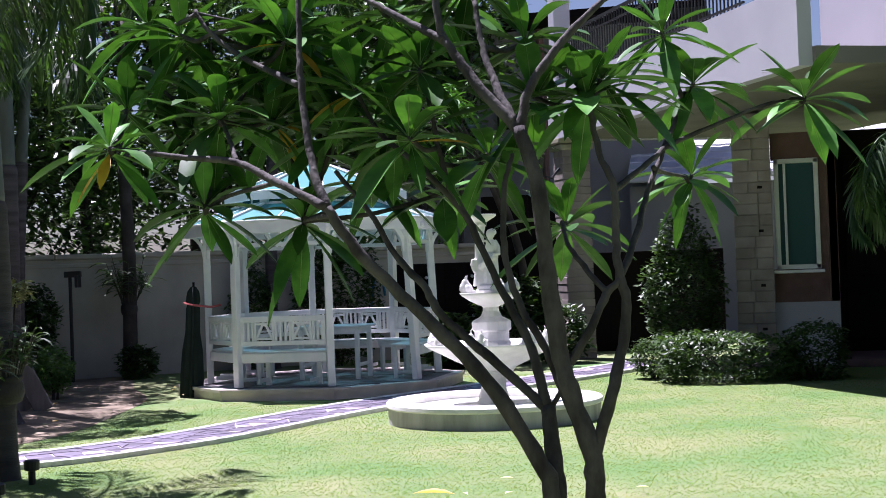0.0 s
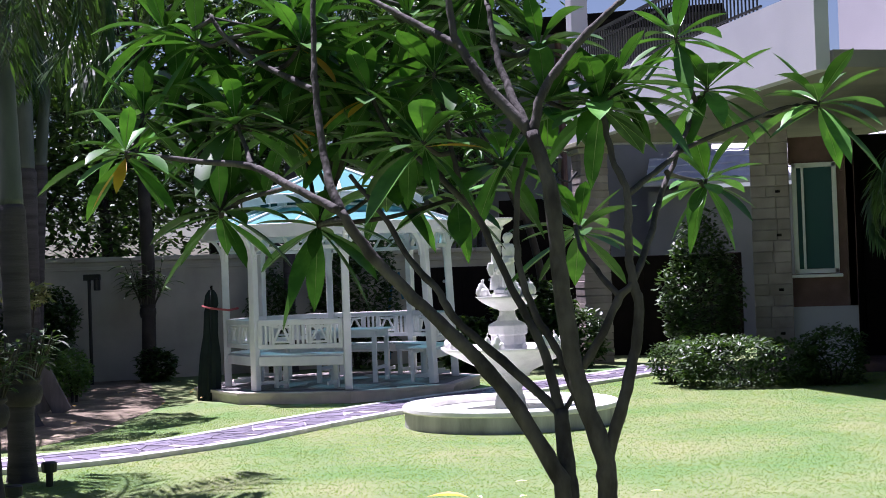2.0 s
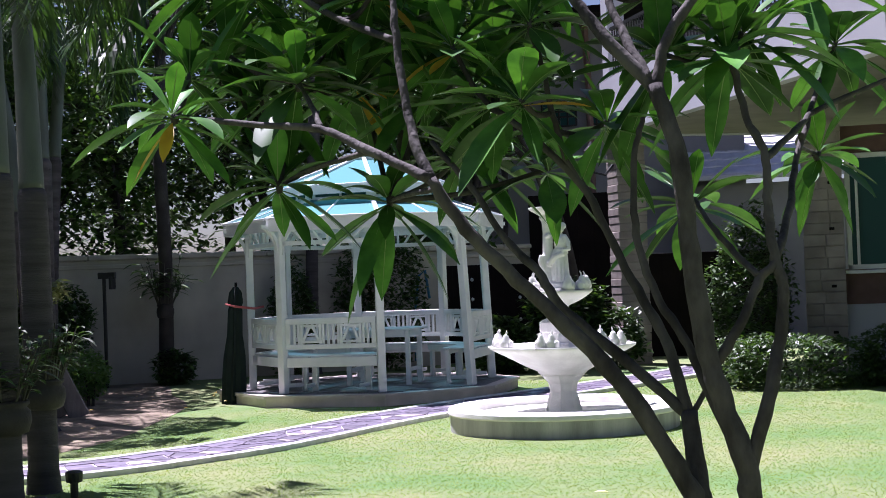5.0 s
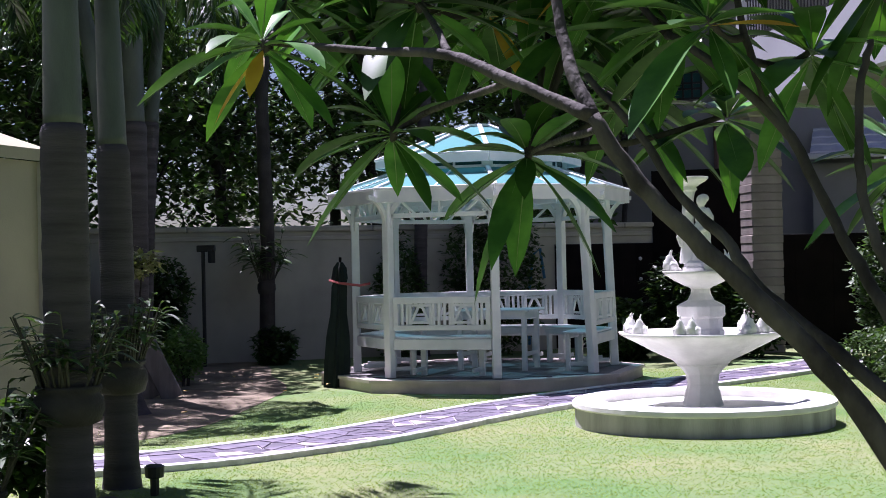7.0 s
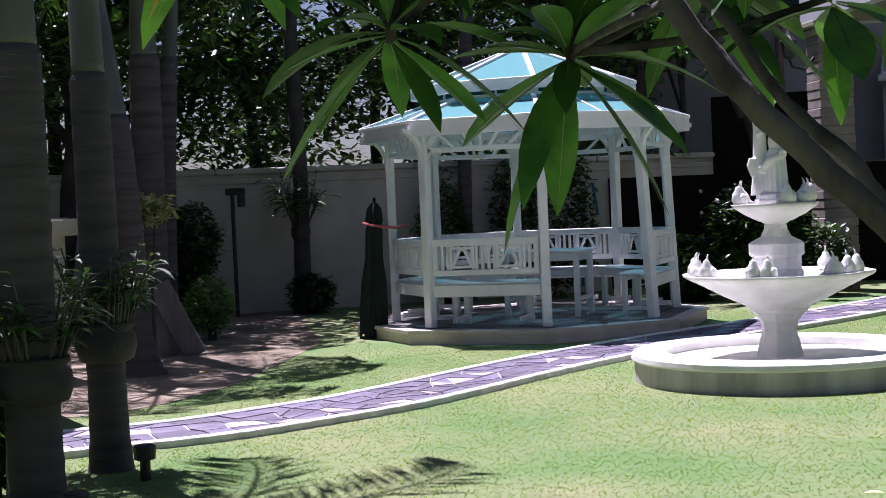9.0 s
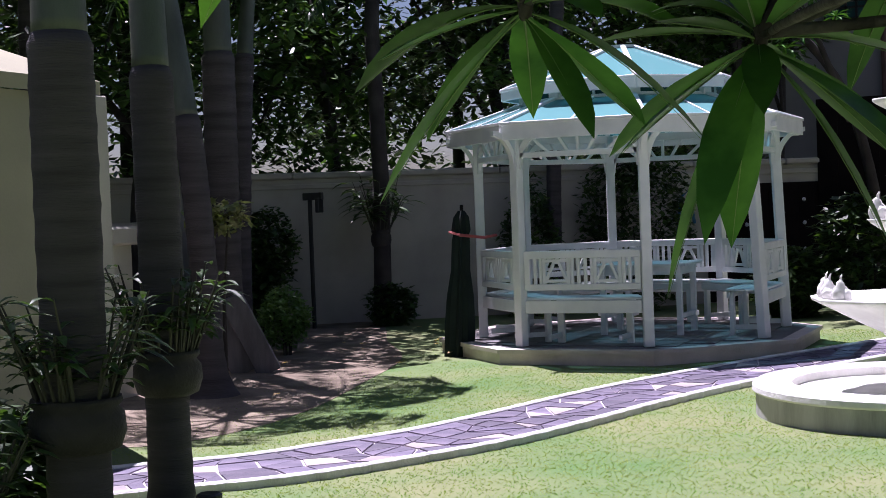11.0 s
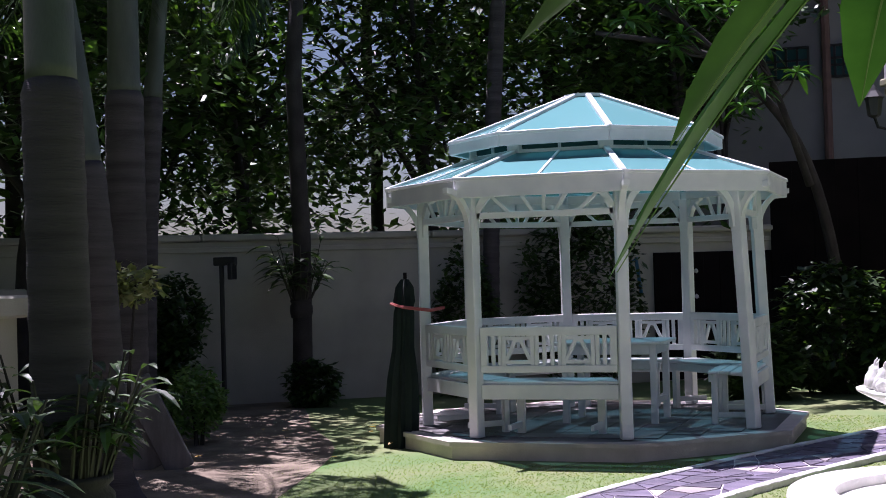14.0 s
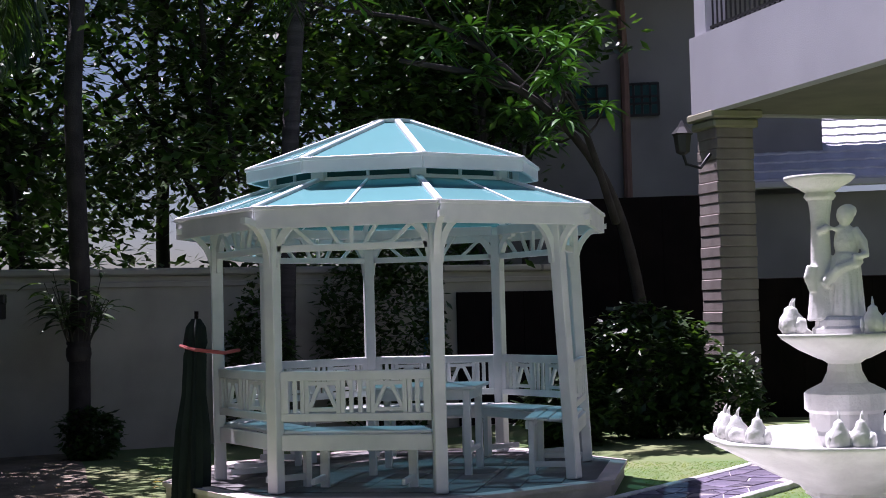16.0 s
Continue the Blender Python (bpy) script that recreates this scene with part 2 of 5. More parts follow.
def blob(cx, cy, rx, ry, ang, n=48, seed=0, wob=0.14):
    rng = random.Random(seed)
    ph = [rng.uniform(0, 6.28) for _ in range(5)]
    pts = []
    for k in range(n):
        a = 2 * math.pi * k / n
        r = 1 + wob * sum(math.sin((j + 2) * a + ph[j]) / (j + 1.3) for j in range(5))
        x, y = rx * r * math.cos(a), ry * r * math.sin(a)
        pts.append((cx + x * math.cos(ang) - y * math.sin(ang), cy + x * math.sin(ang) + y * math.cos(ang)))
    return pts


def make_earth():
    bm = bmesh.new()
    slab(bm, blob(-3.7, -0.4, 4.7, 1.9, radians(112), seed=3), -0.05, 0.004)
    ob = part("bare_earth", bm, M_MUD)
    tagged(ob, "bare dry brown earth beside the lawn under the palms", "earth", kind="structure")


make_earth()

# ---- garden path ----
PATH_LINE = [(-1.75, -7.9), (-1.3, -7.3), (-0.62, -6.5), (-0.05, -5.95), (0.33, -5.3), (0.66, -4.6), (0.9, -3.75), (1.1, -2.9), (1.37, -1.95), (1.72, -1.0), (2.22, 0.2), (2.75, 1.3), (3.3, 2.5), (3.9, 4.0), (4.3, 5.2)]
PATH_W = 0.395


def make_path():
    line = spline([(x, y, 0) for x, y in PATH_LINE], 14)
    nor = []
    for i in range(len(line)):
        d = (line[min(i + 1, len(line) - 1)] - line[max(i - 1, 0)]).normalized()
        nor.append(Vector((-d.y, d.x, 0)))
    bm = bmesh.new()
    vs = []
    for p, q in zip(line, nor):
        vs.append([bm.verts.new(p + q * w + Vector((0, 0, z))) for w, z in ((-PATH_W, -0.03), (-PATH_W, 0.031), (PATH_W, 0.031), (PATH_W, -0.03))])
    for a, b in zip(vs, vs[1:]):
        for k in range(3):
            bm.faces.new((a[k], b[k], b[k + 1], a[k + 1]))
    bed = part("path", bm, M_GROUT)
    tagged(bed, "winding crazy-paved purple slate garden path with white edging", "path", kind="structure")
    for s in (-1, 1):
        bm = bmesh.new()
        vs = []
        for i, (p, q) in enumerate(zip(line, nor)):
            j = 0.006 * math.sin(i * 1.7) + 0.004 * math.sin(i * 3.1)
            a, b = PATH_W, PATH_W + 0.065 + j
            vs.append([bm.verts.new(p + q * s * w + Vector((0, 0, z))) for w, z in ((a, -0.03), (a, 0.045), (a + 0.012, 0.055), (b - 0.012, 0.055), (b, 0.045), (b, -0.03))])
        for a, b in zip(vs, vs[1:]):
            for k in range(5):
                bm.faces.new((a[k], b[k], b[k + 1], a[k + 1]))
        bmesh.ops.recalc_face_normals(bm, faces=bm.faces)
        part("edging", bm, M_KERB, bed, "white stone edging strip")
    return line, nor, bed


PLINE, PNOR, PATH_OB = make_path()

# ---- boundary wall ----
WALL_DEG = 37.5
WALL_A, WALL_ANG = Vector((-4.3, 5.0, 0)), radians(WALL_DEG)
WU = Vector((math.cos(WALL_ANG), math.sin(WALL_ANG), 0))
WN = Vector((WU.y, -WU.x, 0))   # towards the garden


def make_wall():
    w = thing("wall_north", "cream rendered garden boundary wall with a moulded coping", "wall", kind="structure")
    w.matrix_basis = Matrix.Translation(WALL_A) @ pose(0, 0, 0, 0, 0, WALL_DEG)
    bm = bmesh.new()
    box(bm, (19.4, 0.2, 2.03), (-2.3, 0.1, 1.015))
    part("wall_body", bm, M_WALL, w)
    bm = bmesh.new()
    box(bm, (19.4, 0.27, 0.07), (-2.3, 0.1, 1.93), bev=0.01)
    part("moulding", bm, M_WALL, w)
    for i in range(13):
        bm = bmesh.new()
        box(bm, (1.485, 0.36, 0.09), (-11.25 + i * 1.492, 0.1, 2.08), bev=0.02)
        part("coping_stone", bm, M_WALL, w)


make_wall()

# ---- house with balcony ----
HU = Vector((0.47, -0.883, 0))
HP = Vector((2.51, 6.98, 0.22))
HANG = math.degrees(math.atan2(HU.y, HU.x))


def make_house():
    h = thing("house", "white rendered house with a railed balcony and travertine pillar", "house", kind="structure")
    h.matrix_basis = Matrix.Translation(HP) @ pose(0, 0, 0, 0, 0, HANG)
    # local x runs along the balcony front, local y inwards
    bm = bmesh.new()
    box(bm, (9.0, 0.18, 0.95), (4.5, 0.09, 4.075))
    part("balcony_front", bm, M_HOUSE, h)
    bm = bmesh.new()
    box(bm, (0.18, 5.0, 0.95), (0.09, 2.68, 4.075))
    part("balcony_side", bm, M_HOUSE, h)
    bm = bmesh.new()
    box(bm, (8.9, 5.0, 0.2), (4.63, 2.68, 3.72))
    part("balcony_floor", bm, M_SOFFIT, h, "brownish balcony soffit with its shade in the colour")
    # upper storey set back
    bm = bmesh.new()
    box(bm, (5.0, 2.5, 3.2), (6.8, 4.2, 5.4))
    part("upper_wall", bm, M_HOUSE, h)
    # corner post on the balcony
    bm = bmesh.new()
    box(bm, (0.3, 0.3, 2.4), (0.2, 0.2, 5.6), bev=0.01)
    part("balcony_post", bm, M_HOUSE, h)
    # rooms under the balcony, behind the pier: near-black panel paints their shade
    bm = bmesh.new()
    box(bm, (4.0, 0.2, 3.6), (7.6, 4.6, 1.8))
    part("rear_shade_wall", bm, M_DARKWOOD_SHADE, h, "near-black panel put in for the shade under the balcony")
    return h


HOUSE = make_house()


def make_railing(x0, x1):
    bm = bmesh.new()
    box(bm, (x1 - x0, 0.05, 0.05), ((x0 + x1) / 2, 0.09, 5.35))
    rail = part("railing", bm, M_IRON, HOUSE, "black iron balcony railing")
    for z in (4.62, 5.2):
        bm = bmesh.new()
        box(bm, (x1 - x0, 0.03, 0.03), ((x0 + x1) / 2, 0.09, z))
        part("rail", bm, M_IRON, rail)
    bm0 = bmesh.new()
    box(bm0, (0.018, 0.018, 0.8), (0, 0, 4.95))
    proto = None
    n = int((x1 - x0) / 0.11)
    for i in range(n):
        if proto is None:
            proto = part("baluster", bm0, M_IRON, rail)
            ob = proto
        else:
            ob = new("baluster", proto.data)
            ob.parent = rail
        ob.location = (x0 + 0.06 + i * 0.11, 0.09, 0)


make_railing(0.4, 7.5)


def make_pillar(name, at, w, h, rz, label):
    p = thing(name, label, "pillar", at, rz, kind="structure")
    bm = bmesh.new()
    box(bm, (w - 0.03, w - 0.03, h), (0, 0, h / 2))
    part("core", bm, M_TRAV, p)
    z = 0.0
    rng = random.Random(4)
    k = 0
    while z < h - 0.25:
        hh = 0.13
        bm = bmesh.new()
        box(bm, (w + 0.004 + 0.012 * (k % 3), w + 0.004 + 0.012 * ((k + 1) % 3), hh - 0.006), (0, 0, hh / 2), bev=0.008)
        ob = part("stone_course", bm, M_TRAV, p)
        ob.location = (0, 0, z)
        z += hh
        k += 1
    bm = bmesh.new()
    box(bm, (w + 0.12, w + 0.12, 0.1), (0, 0, h - 0.16), bev=0.02)
    box(bm, (w + 0.2, w + 0.2, 0.1), (0, 0, h - 0.05), bev=0.02)
    part("capital", bm, M_YELLOW, p, "moulded cream capital")
    return p


make_pillar("pillar", (2.9, 6.95, 0), 0.48, 3.84, HANG, "travertine-clad balcony pillar with a moulded cream capital")


def make_window_wall():
    w = thing("wall_house", "brown clad house wall beside a travertine pier", "wall", kind="structure")
    bm = bmesh.new()
    Y = 4.0
    box(bm, (0.55, 0.47, 3.8), (6.035, Y + 0.255, 1.9))
    pier = part("pier", bm, M_TRAV, w, "travertine pier")
    rng = random.Random(8)
    for k in range(22):
        cut = rng.uniform(0.2, 0.38)
        for x0, x1 in ((5.755, 5.755 + cut), (5.761 + cut, 6.315)):
            bm = bmesh.new()
            box(bm, (x1 - x0, 0.04, 0.158), ((x0 + x1) / 2, Y + rng.uniform(-.004, .008), 0.08 + k * 0.163), bev=0.006)
            part("stone", bm, M_TRAV, pier)
    for k in (3, 7, 12, 16):
        bm = bmesh.new()
        box(bm, (0.07, 0.02, 0.04), (6.15, Y - 0.02, 0.08 + k * 0.163))
        part("peg_hole", bm, M_DARKWOOD_SHADE, pier)
    # wall with an opening for the window
    x0, x1, a, b, z0, z1 = 6.315, 7.25, 6.36, 7.0, 1.45, 3.1
    for nm, sx, px, sz, pz in (("wall_below", x1 - x0, (x0 + x1) / 2, z0 - 0.95, (0.95 + z0) / 2), ("wall_above", x1 - x0, (x0 + x1) / 2, 3.5 - z1, (3.5 + z1) / 2), ("wall_side", x1 - b, (b + x1) / 2, z1 - z0, (z0 + z1) / 2)):
        bm = bmesh.new()
        box(bm, (sx, 0.2, sz), (px, Y + 0.35, pz))
        part(nm, bm, M_BROWN, w)
    bm = bmesh.new()
    box(bm, (x1 - x0, 0.24, 0.95), ((x0 + x1) / 2, Y + 0.34, 0.475))
    part("wall_base", bm, M_HOUSE, w)
    win = thing("window_1", "white framed sash window with dark tinted panes", "window", kind="structure")
    bm = bmesh.new()
    for sx, px, sz, pz in ((0.07, a + 0.03, z1 - z0, (z0 + z1) / 2), (0.07, b - 0.03, z1 - z0, (z0 + z1) / 2), (b - a, (a + b) / 2, 0.07, z0 + 0.03), (b - a, (a + b) / 2, 0.07, z1 - 0.03), (0.04, a + 0.15, z1 - z0, (z0 + z1) / 2)):
        box(bm, (sx, 0.1, sz), (px, Y + 0.24, pz), bev=0.006)
    part("window_frame", bm, M_WHITE, win)
    for px, sx in ((a + 0.1, 0.1), ((a + b) / 2 + 0.07, 0.44)):
        bm = bmesh.new()
        box(bm, (sx, 0.01, z1 - z0 - 0.1), (px, Y + 0.27, (z0 + z1) / 2))
        part("pane", bm, M_DARKWIN, win)
    bm = bmesh.new()
    box(bm, (b - a + 0.1, 0.2, 0.05), ((a + b) / 2, Y + 0.2, z0 - 0.04), bev=0.01)
    part("window_sill", bm, M_WHITE, win)


make_window_wall()


def make_porch_shade():
    # near-black panels fill the porch opening in place of its deep shade
    d = thing("door_1", "near-black panels put in for the deep shade of the porch", "door", kind="structure")
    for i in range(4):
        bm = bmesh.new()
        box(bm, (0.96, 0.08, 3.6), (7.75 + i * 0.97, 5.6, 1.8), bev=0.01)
        leaf = part("door_leaf", bm, M_DARKWOOD_SHADE, d)
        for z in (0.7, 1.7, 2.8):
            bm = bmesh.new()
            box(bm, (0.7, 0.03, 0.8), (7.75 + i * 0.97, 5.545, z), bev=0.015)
            part("porch_shade_panel", bm, M_DARKWOOD_SHADE, leaf)
    bm = bmesh.new()
    box(bm, (0.12, 1.4, 3.6), (7.2, 4.95, 1.8))
    part("jamb", bm, M_BROWN, d)
    bm = bmesh.new()
    box(bm, (4.2, 1.8, 0.12), (9.35, 4.6, 0.06), bev=0.01)
    part("door_step", bm, M_BROWN, d, "reddish tiled step")
    # added planks, near black, stand in for deep shadow beyond the wall end
    s = thing("shed_wall", "near-black plank screen put in for the deep shade beside the gate", "screen", kind="structure")
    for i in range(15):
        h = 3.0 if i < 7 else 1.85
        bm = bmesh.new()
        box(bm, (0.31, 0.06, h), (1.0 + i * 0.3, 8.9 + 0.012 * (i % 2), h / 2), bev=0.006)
        part("plank", bm, M_DARKWOOD_SHADE, s)


make_porch_shade()


# ---- gazebo ----
S8 = 1.3
GC = (0.0, 1.569, 0.0)


def ov(k, r):
    """Octagon corner k at corner radius r: 0 is the front corner to the left, on anticlockwise from above."""
    a = radians(-112.5 + 45 * k)
    return Vector((r * math.cos(a), r * math.sin(a), 0))


# post feet round the centre, and how far each head leans in
POST_FEET = ((-0.65, -1.569), (0.65, -1.569), (1.569, -0.65), (1.545, 0.65), (0.65, 1.569), (-0.65, 1.569), (-1.42, 0.68), (-1.42, -0.69))
HEAD_LEAN = (0.0, 0.0, -0.095, -0.075, 0.0, 0.0, 0.0, 0.0)


def foot(k):
    return Vector((*POST_FEET[k % 8], 0))


def head(k):
    return foot(k) + Vector((HEAD_LEAN[k % 8], 0, 0))


def make_gazebo():
    g = thing("gazebo", "white painted octagonal timber gazebo with a two-tier turquoise glass roof", "gazebo", GC)
    # floor slab in eight-sided plinth
    bm = bmesh.new()
    slab(bm, [ov(k, 2.03)[:2] for k in range(8)], -0.05, 0.11)
    part("plinth", bm, M_PLINTH, g, "low octagonal stone plinth")
    for k in range(8):
        bm = bmesh.new()
        poly = [ov(k, 2.06)[:2], ov(k + 1, 2.06)[:2], ov(k + 1, 1.9)[:2], ov(k, 1.9)[:2]]
        slab(bm, poly, 0.112, 0.15)
        part("rim_stone", bm, M_PLINTH, g)
    bm = bmesh.new()
    slab(bm, [ov(k, 1.9)[:2] for k in range(8)], 0.112, 0.145)
    floor_ob = part("floor", bm, M_GFLOOR, g, "slate tiled floor")
    rng = random.Random(2)
    for i in range(-6, 6):
        for j in range(-6, 6):
            cx, cy = (i + 0.5) * 0.3, (j + 0.5) * 0.3
            if max(abs(cx), abs(cy)) + 0.15 < 1.75 and (abs(cx) + abs(cy)) * 0.7071 + 0.2 < 1.75:
                bm = bmesh.new()
                box(bm, (0.292, 0.292, 0.012), (cx, cy, 0.148 + rng.uniform(-.001, .001)))
                part("tile", bm, M_GFLOOR, floor_ob)
    # posts
    for k in range(8):
        bm = bmesh.new()
        p = head(k)
        bar(bm, foot(k) + Vector((0, 0, 0.15)), p + Vector((0, 0, 2.26)), 0.1, 0.1, 0.008, up=ov(k, 1.0))
        post = part("post", bm, M_WHITE, g)
        # curved brackets: outwards under the eave and along both sides
        a = radians(-112.5 + 45 * k)
        for ang, reach, skip in ((a, 0.30, False), (a + radians(112.5), 0.24, k == 1), (a - radians(112.5), 0.24, k == 2)):
            d = Vector((math.cos(ang), math.sin(ang), 0))
            bm = bmesh.new()
            pts = []
            for i in range(9):
                t = i / 8 * math.pi / 2
                pts.append(p + d * (0.03 + reach * (1 - math.cos(t))) + Vector((0, 0, 1.9 + 0.36 * math.sin(t))))
            side = Vector((-d.y, d.x, 0)) * 0.025
            prev = None
            for i, q in enumerate(pts):
                t = i / 8 * math.pi / 2
                nrm = (-d * math.cos(t) + Vector((0, 0, math.sin(t)))) * (0.024 if reach == 0.30 else 0.030)
                ring = [bm.verts.new(q + s1 * side + s2 * nrm) for s1, s2 in ((-1, -1), (1, -1), (1, 1), (-1, 1))]
                if prev:
                    for j in range(4):
                        bm.faces.new((prev[j], prev[(j + 1) % 4], ring[(j + 1) % 4], ring[j]))
                else:
                    bm.faces.new(ring[::-1])
                prev = ring
            bm.faces.new(prev)
            bmesh.ops.recalc_face_normals(bm, faces=bm.faces)
            part("bracket", bm, M_WHITE, post)
    # eave fascias, trusses
    for k in range(8):
        a0, a1 = ov(k, 1.89), ov(k + 1, 1.89)
        mid = ((a0 + a1) / 2).normalized()
        bm = bmesh.new()
        bar(bm, a0 + Vector((0, 0, 2.27)), a1 + Vector((0, 0, 2.27)), 0.04, 0.15, 0.005)
        part("eave_board", bm, M_WHITE, g)
        b0, b1 = head(k), head(k + 1)
        e = (b1 - b0).normalized()
        span = (b1 - b0).length / S8
        bm = bmesh.new()
        bar(bm, b0 + e * 0.05 + Vector((0, 0, 2.30)), b1 - e * 0.05 + Vector((0, 0, 2.30)), 0.06, 0.09, 0.005)
        part("top_beam", bm, M_WHITE, g)
        if k != 1:
            bm = bmesh.new()
            bar(bm, b0 + e * 0.05 + Vector((0, 0, 2.045)), b1 - e * 0.05 + Vector((0, 0, 2.045)), 0.05, 0.055, 0.005)
            tr = part("truss_rail", bm, M_WHITE, g)
            for x0, x1 in ((0.12, 0.36), (0.42, 0.56), (0.65, 0.65), (0.88, 0.74), (1.18, 0.94)):
                bm = bmesh.new()
                bar(bm, b0 + e * x0 * span + Vector((0, 0, 2.27)), b0 + e * x1 * span + Vector((0, 0, 2.05)), 0.03, 0.035, 0.004, up=mid)
                part("strut", bm, M_WHITE, tr)
    # glass roofs
    tiers = ((1.905, 2.345, 1.06, 2.62), (1.30, 2.77, 0.17, 3.18))
    for r0, z0, r1, z1 in tiers:
        for k in range(8):
            a0, a1 = ov(k, r0) + Vector((0, 0, z0)), ov(k + 1, r0) + Vector((0, 0, z0))
            c0, c1 = ov(k, r1) + Vector((0, 0, z1)), ov(k + 1, r1) + Vector((0, 0, z1))
            nrm = (a1 - a0).cross(c0 - a0).normalized() * 0.008
            bm = bmesh.new()
            lo = [bm.verts.new(v) for v in (a0, a1, c1, c0)]
            hi = [bm.verts.new(v + nrm) for v in (a0, a1, c1, c0)]
            bm.faces.new(lo[::-1])
            bm.faces.new(hi)
            for i in range(4):
                bm.faces.new((lo[i], lo[(i + 1) % 4], hi[(i + 1) % 4], hi[i]))
            part("roof_pane", bm, M_ROOFGLASS, g, "turquoise tinted glass pane")
            bm = bmesh.new()
            bar(bm, a0 + nrm, c0 + nrm, 0.055, 0.05, 0.006)
            part("hip_rib", bm, M_WHITE, g)
            bm = bmesh.new()
            bar(bm, a0 * 1.0 + nrm * 1.5, a1 + nrm * 1.5, 0.03, 0.03, 0.004)
            part("edge_bead", bm, M_WHITE, g)
            if r0 > 1.5:
                bm = bmesh.new()
                bar(bm, (a0 + a1) / 2 + nrm * 1.2, (c0 + c1) / 2 + nrm * 1.2, 0.025, 0.02, 0.003)
                part("mid_rib", bm, M_WHITE, g)
    for k in range(8):
        # clerestory
        a0, a1 = ov(k, 1.08), ov(k + 1, 1.08)
        bm = bmesh.new()
        bar(bm, a0 + Vector((0, 0, 2.62)), a1 + Vector((0, 0, 2.62)), 0.05, 0.05, 0.004)
        part("clerestory_sill", bm, M_WHITE, g)
        bm = bmesh.new()
        box(bm, (0.13, 0.06, 0.17), (0, 0, 2.705), Matrix.Translation(a0) @ pose(0, 0, 0, 0, 0, -22.5 + 45 * k), bev=0.004)
        part("clerestory_post", bm, M_WHITE, g)
        bm = bmesh.new()
        box(bm, (0.025, 0.03, 0.15), (0, 0, 2.705), Matrix.Translation((a0 + a1) / 2) @ pose(0, 0, 0, 0, 0, 45 * k), bev=0.003)
        part("clerestory_mullion", bm, M_WHITE, g)
        bm = bmesh.new()
        bar(bm, a0 * 0.99 + Vector((0, 0, 2.705)), a1 * 0.99 + Vector((0, 0, 2.705)), 0.008, 0.13)
        part("clerestory_pane", bm, M_DARKWIN, g, "dark tinted glass pane")
        u0, u1 = ov(k, 1.285), ov(k + 1, 1.285)
        bm = bmesh.new()
        bar(bm, u0 + Vector((0, 0, 2.725)), u1 + Vector((0, 0, 2.725)), 0.04, 0.11, 0.005)
        part("upper_eave_board", bm, M_WHITE, g)
    bm = bmesh.new()
    slab(bm, [ov(k, 0.2)[:2] for k in range(8)], 3.185, 3.215)
    part("roof_cap", bm, M_WHITE, g)
    return g


GAZEBO = make_gazebo()


def make_bench(k):
    """A bench built in along side k of the gazebo."""
    b0, b1 = foot(k), foot(k + 1)
    m = Matrix.Translation(Vector(GC) + (b0 + b1) / 2) @ pose(0, 0, 0, 0, 0, math.degrees(math.atan2(b1.y - b0.y, b1.x - b0.x)))
    b = thing("bench", "white painted slatted garden bench with triangle fretwork back", "bench", group="benches round the gazebo")
    b.matrix_basis = m
    L = (b1 - b0).length - 0.11
    q = L / (S8 - 0.11)

    def piece(name, boxes, parent=b, mat_=M_WHITE):
        bm = bmesh.new()
        for s, p in boxes:
            box(bm, s, p, bev=0.005)
        return part(name, bm, mat_, parent)
    back = piece("back_frame", [((L, 0.05, 0.075), (0, 0, 1.055)), ((L, 0.045, 0.06), (0, 0, 0.735)), ((0.06, 0.045, 0.27), (-L / 2 + 0.03, 0, 0.9)), ((0.06, 0.045, 0.27), (L / 2 - 0.03, 0, 0.9))])
    for x in (-0.485, -0.425, -0.10, -0.035, 0.035, 0.10, 0.425, 0.485):
        piece("back_slat", [((0.034, 0.025, 0.26), (x * q, 0, 0.895))], back)
    for cx in (-0.262 * q, 0.262 * q):
        bm = bmesh.new()
        box(bm, (0.25, 0.03, 0.03), (cx, 0, 0.995), bev=0.003)
        box(bm, (0.25, 0.03, 0.03), (cx, 0, 0.795), bev=0.003)
        box(bm, (0.035, 0.032, 0.27), (cx - 0.125, 0, 0.897), bev=0.003)
        box(bm, (0.035, 0.032, 0.27), (cx + 0.125, 0, 0.897), bev=0.003)
        for s in (-1, 1):
            bar(bm, (cx + s * 0.105, 0, 0.805), (cx + s * 0.022, 0, 0.985), 0.03, 0.03, 0.003, up=(0, 1, 0))
        box(bm, (0.05, 0.028, 0.03), (cx, 0, 0.978), bev=0.003)
        part("fret_panel", bm, M_WHITE, back)
    for i in range(4):
        dy = 0.055 + i * 0.105
        piece("seat_slat", [((L - 2 * max(0, dy - 0.02) * 0.41, 0.092, 0.024), (0, dy, 0.618))])
    piece("apron", [((L, 0.035, 0.125), (0, 0.0, 0.54))])
    piece("front_apron", [((L - 0.36, 0.03, 0.07), (0, 0.40, 0.565))])
    for x in (-0.36, 0.36):
        leg = piece("leg", [((0.07, 0.05, 0.455), (x, 0.37, 0.37))])
        piece("stretcher", [((0.03, 0.34, 0.05), (x * 1.0, 0.18, 0.235))], leg)


for k in range(8):
    if k != 1:
        make_bench(k)


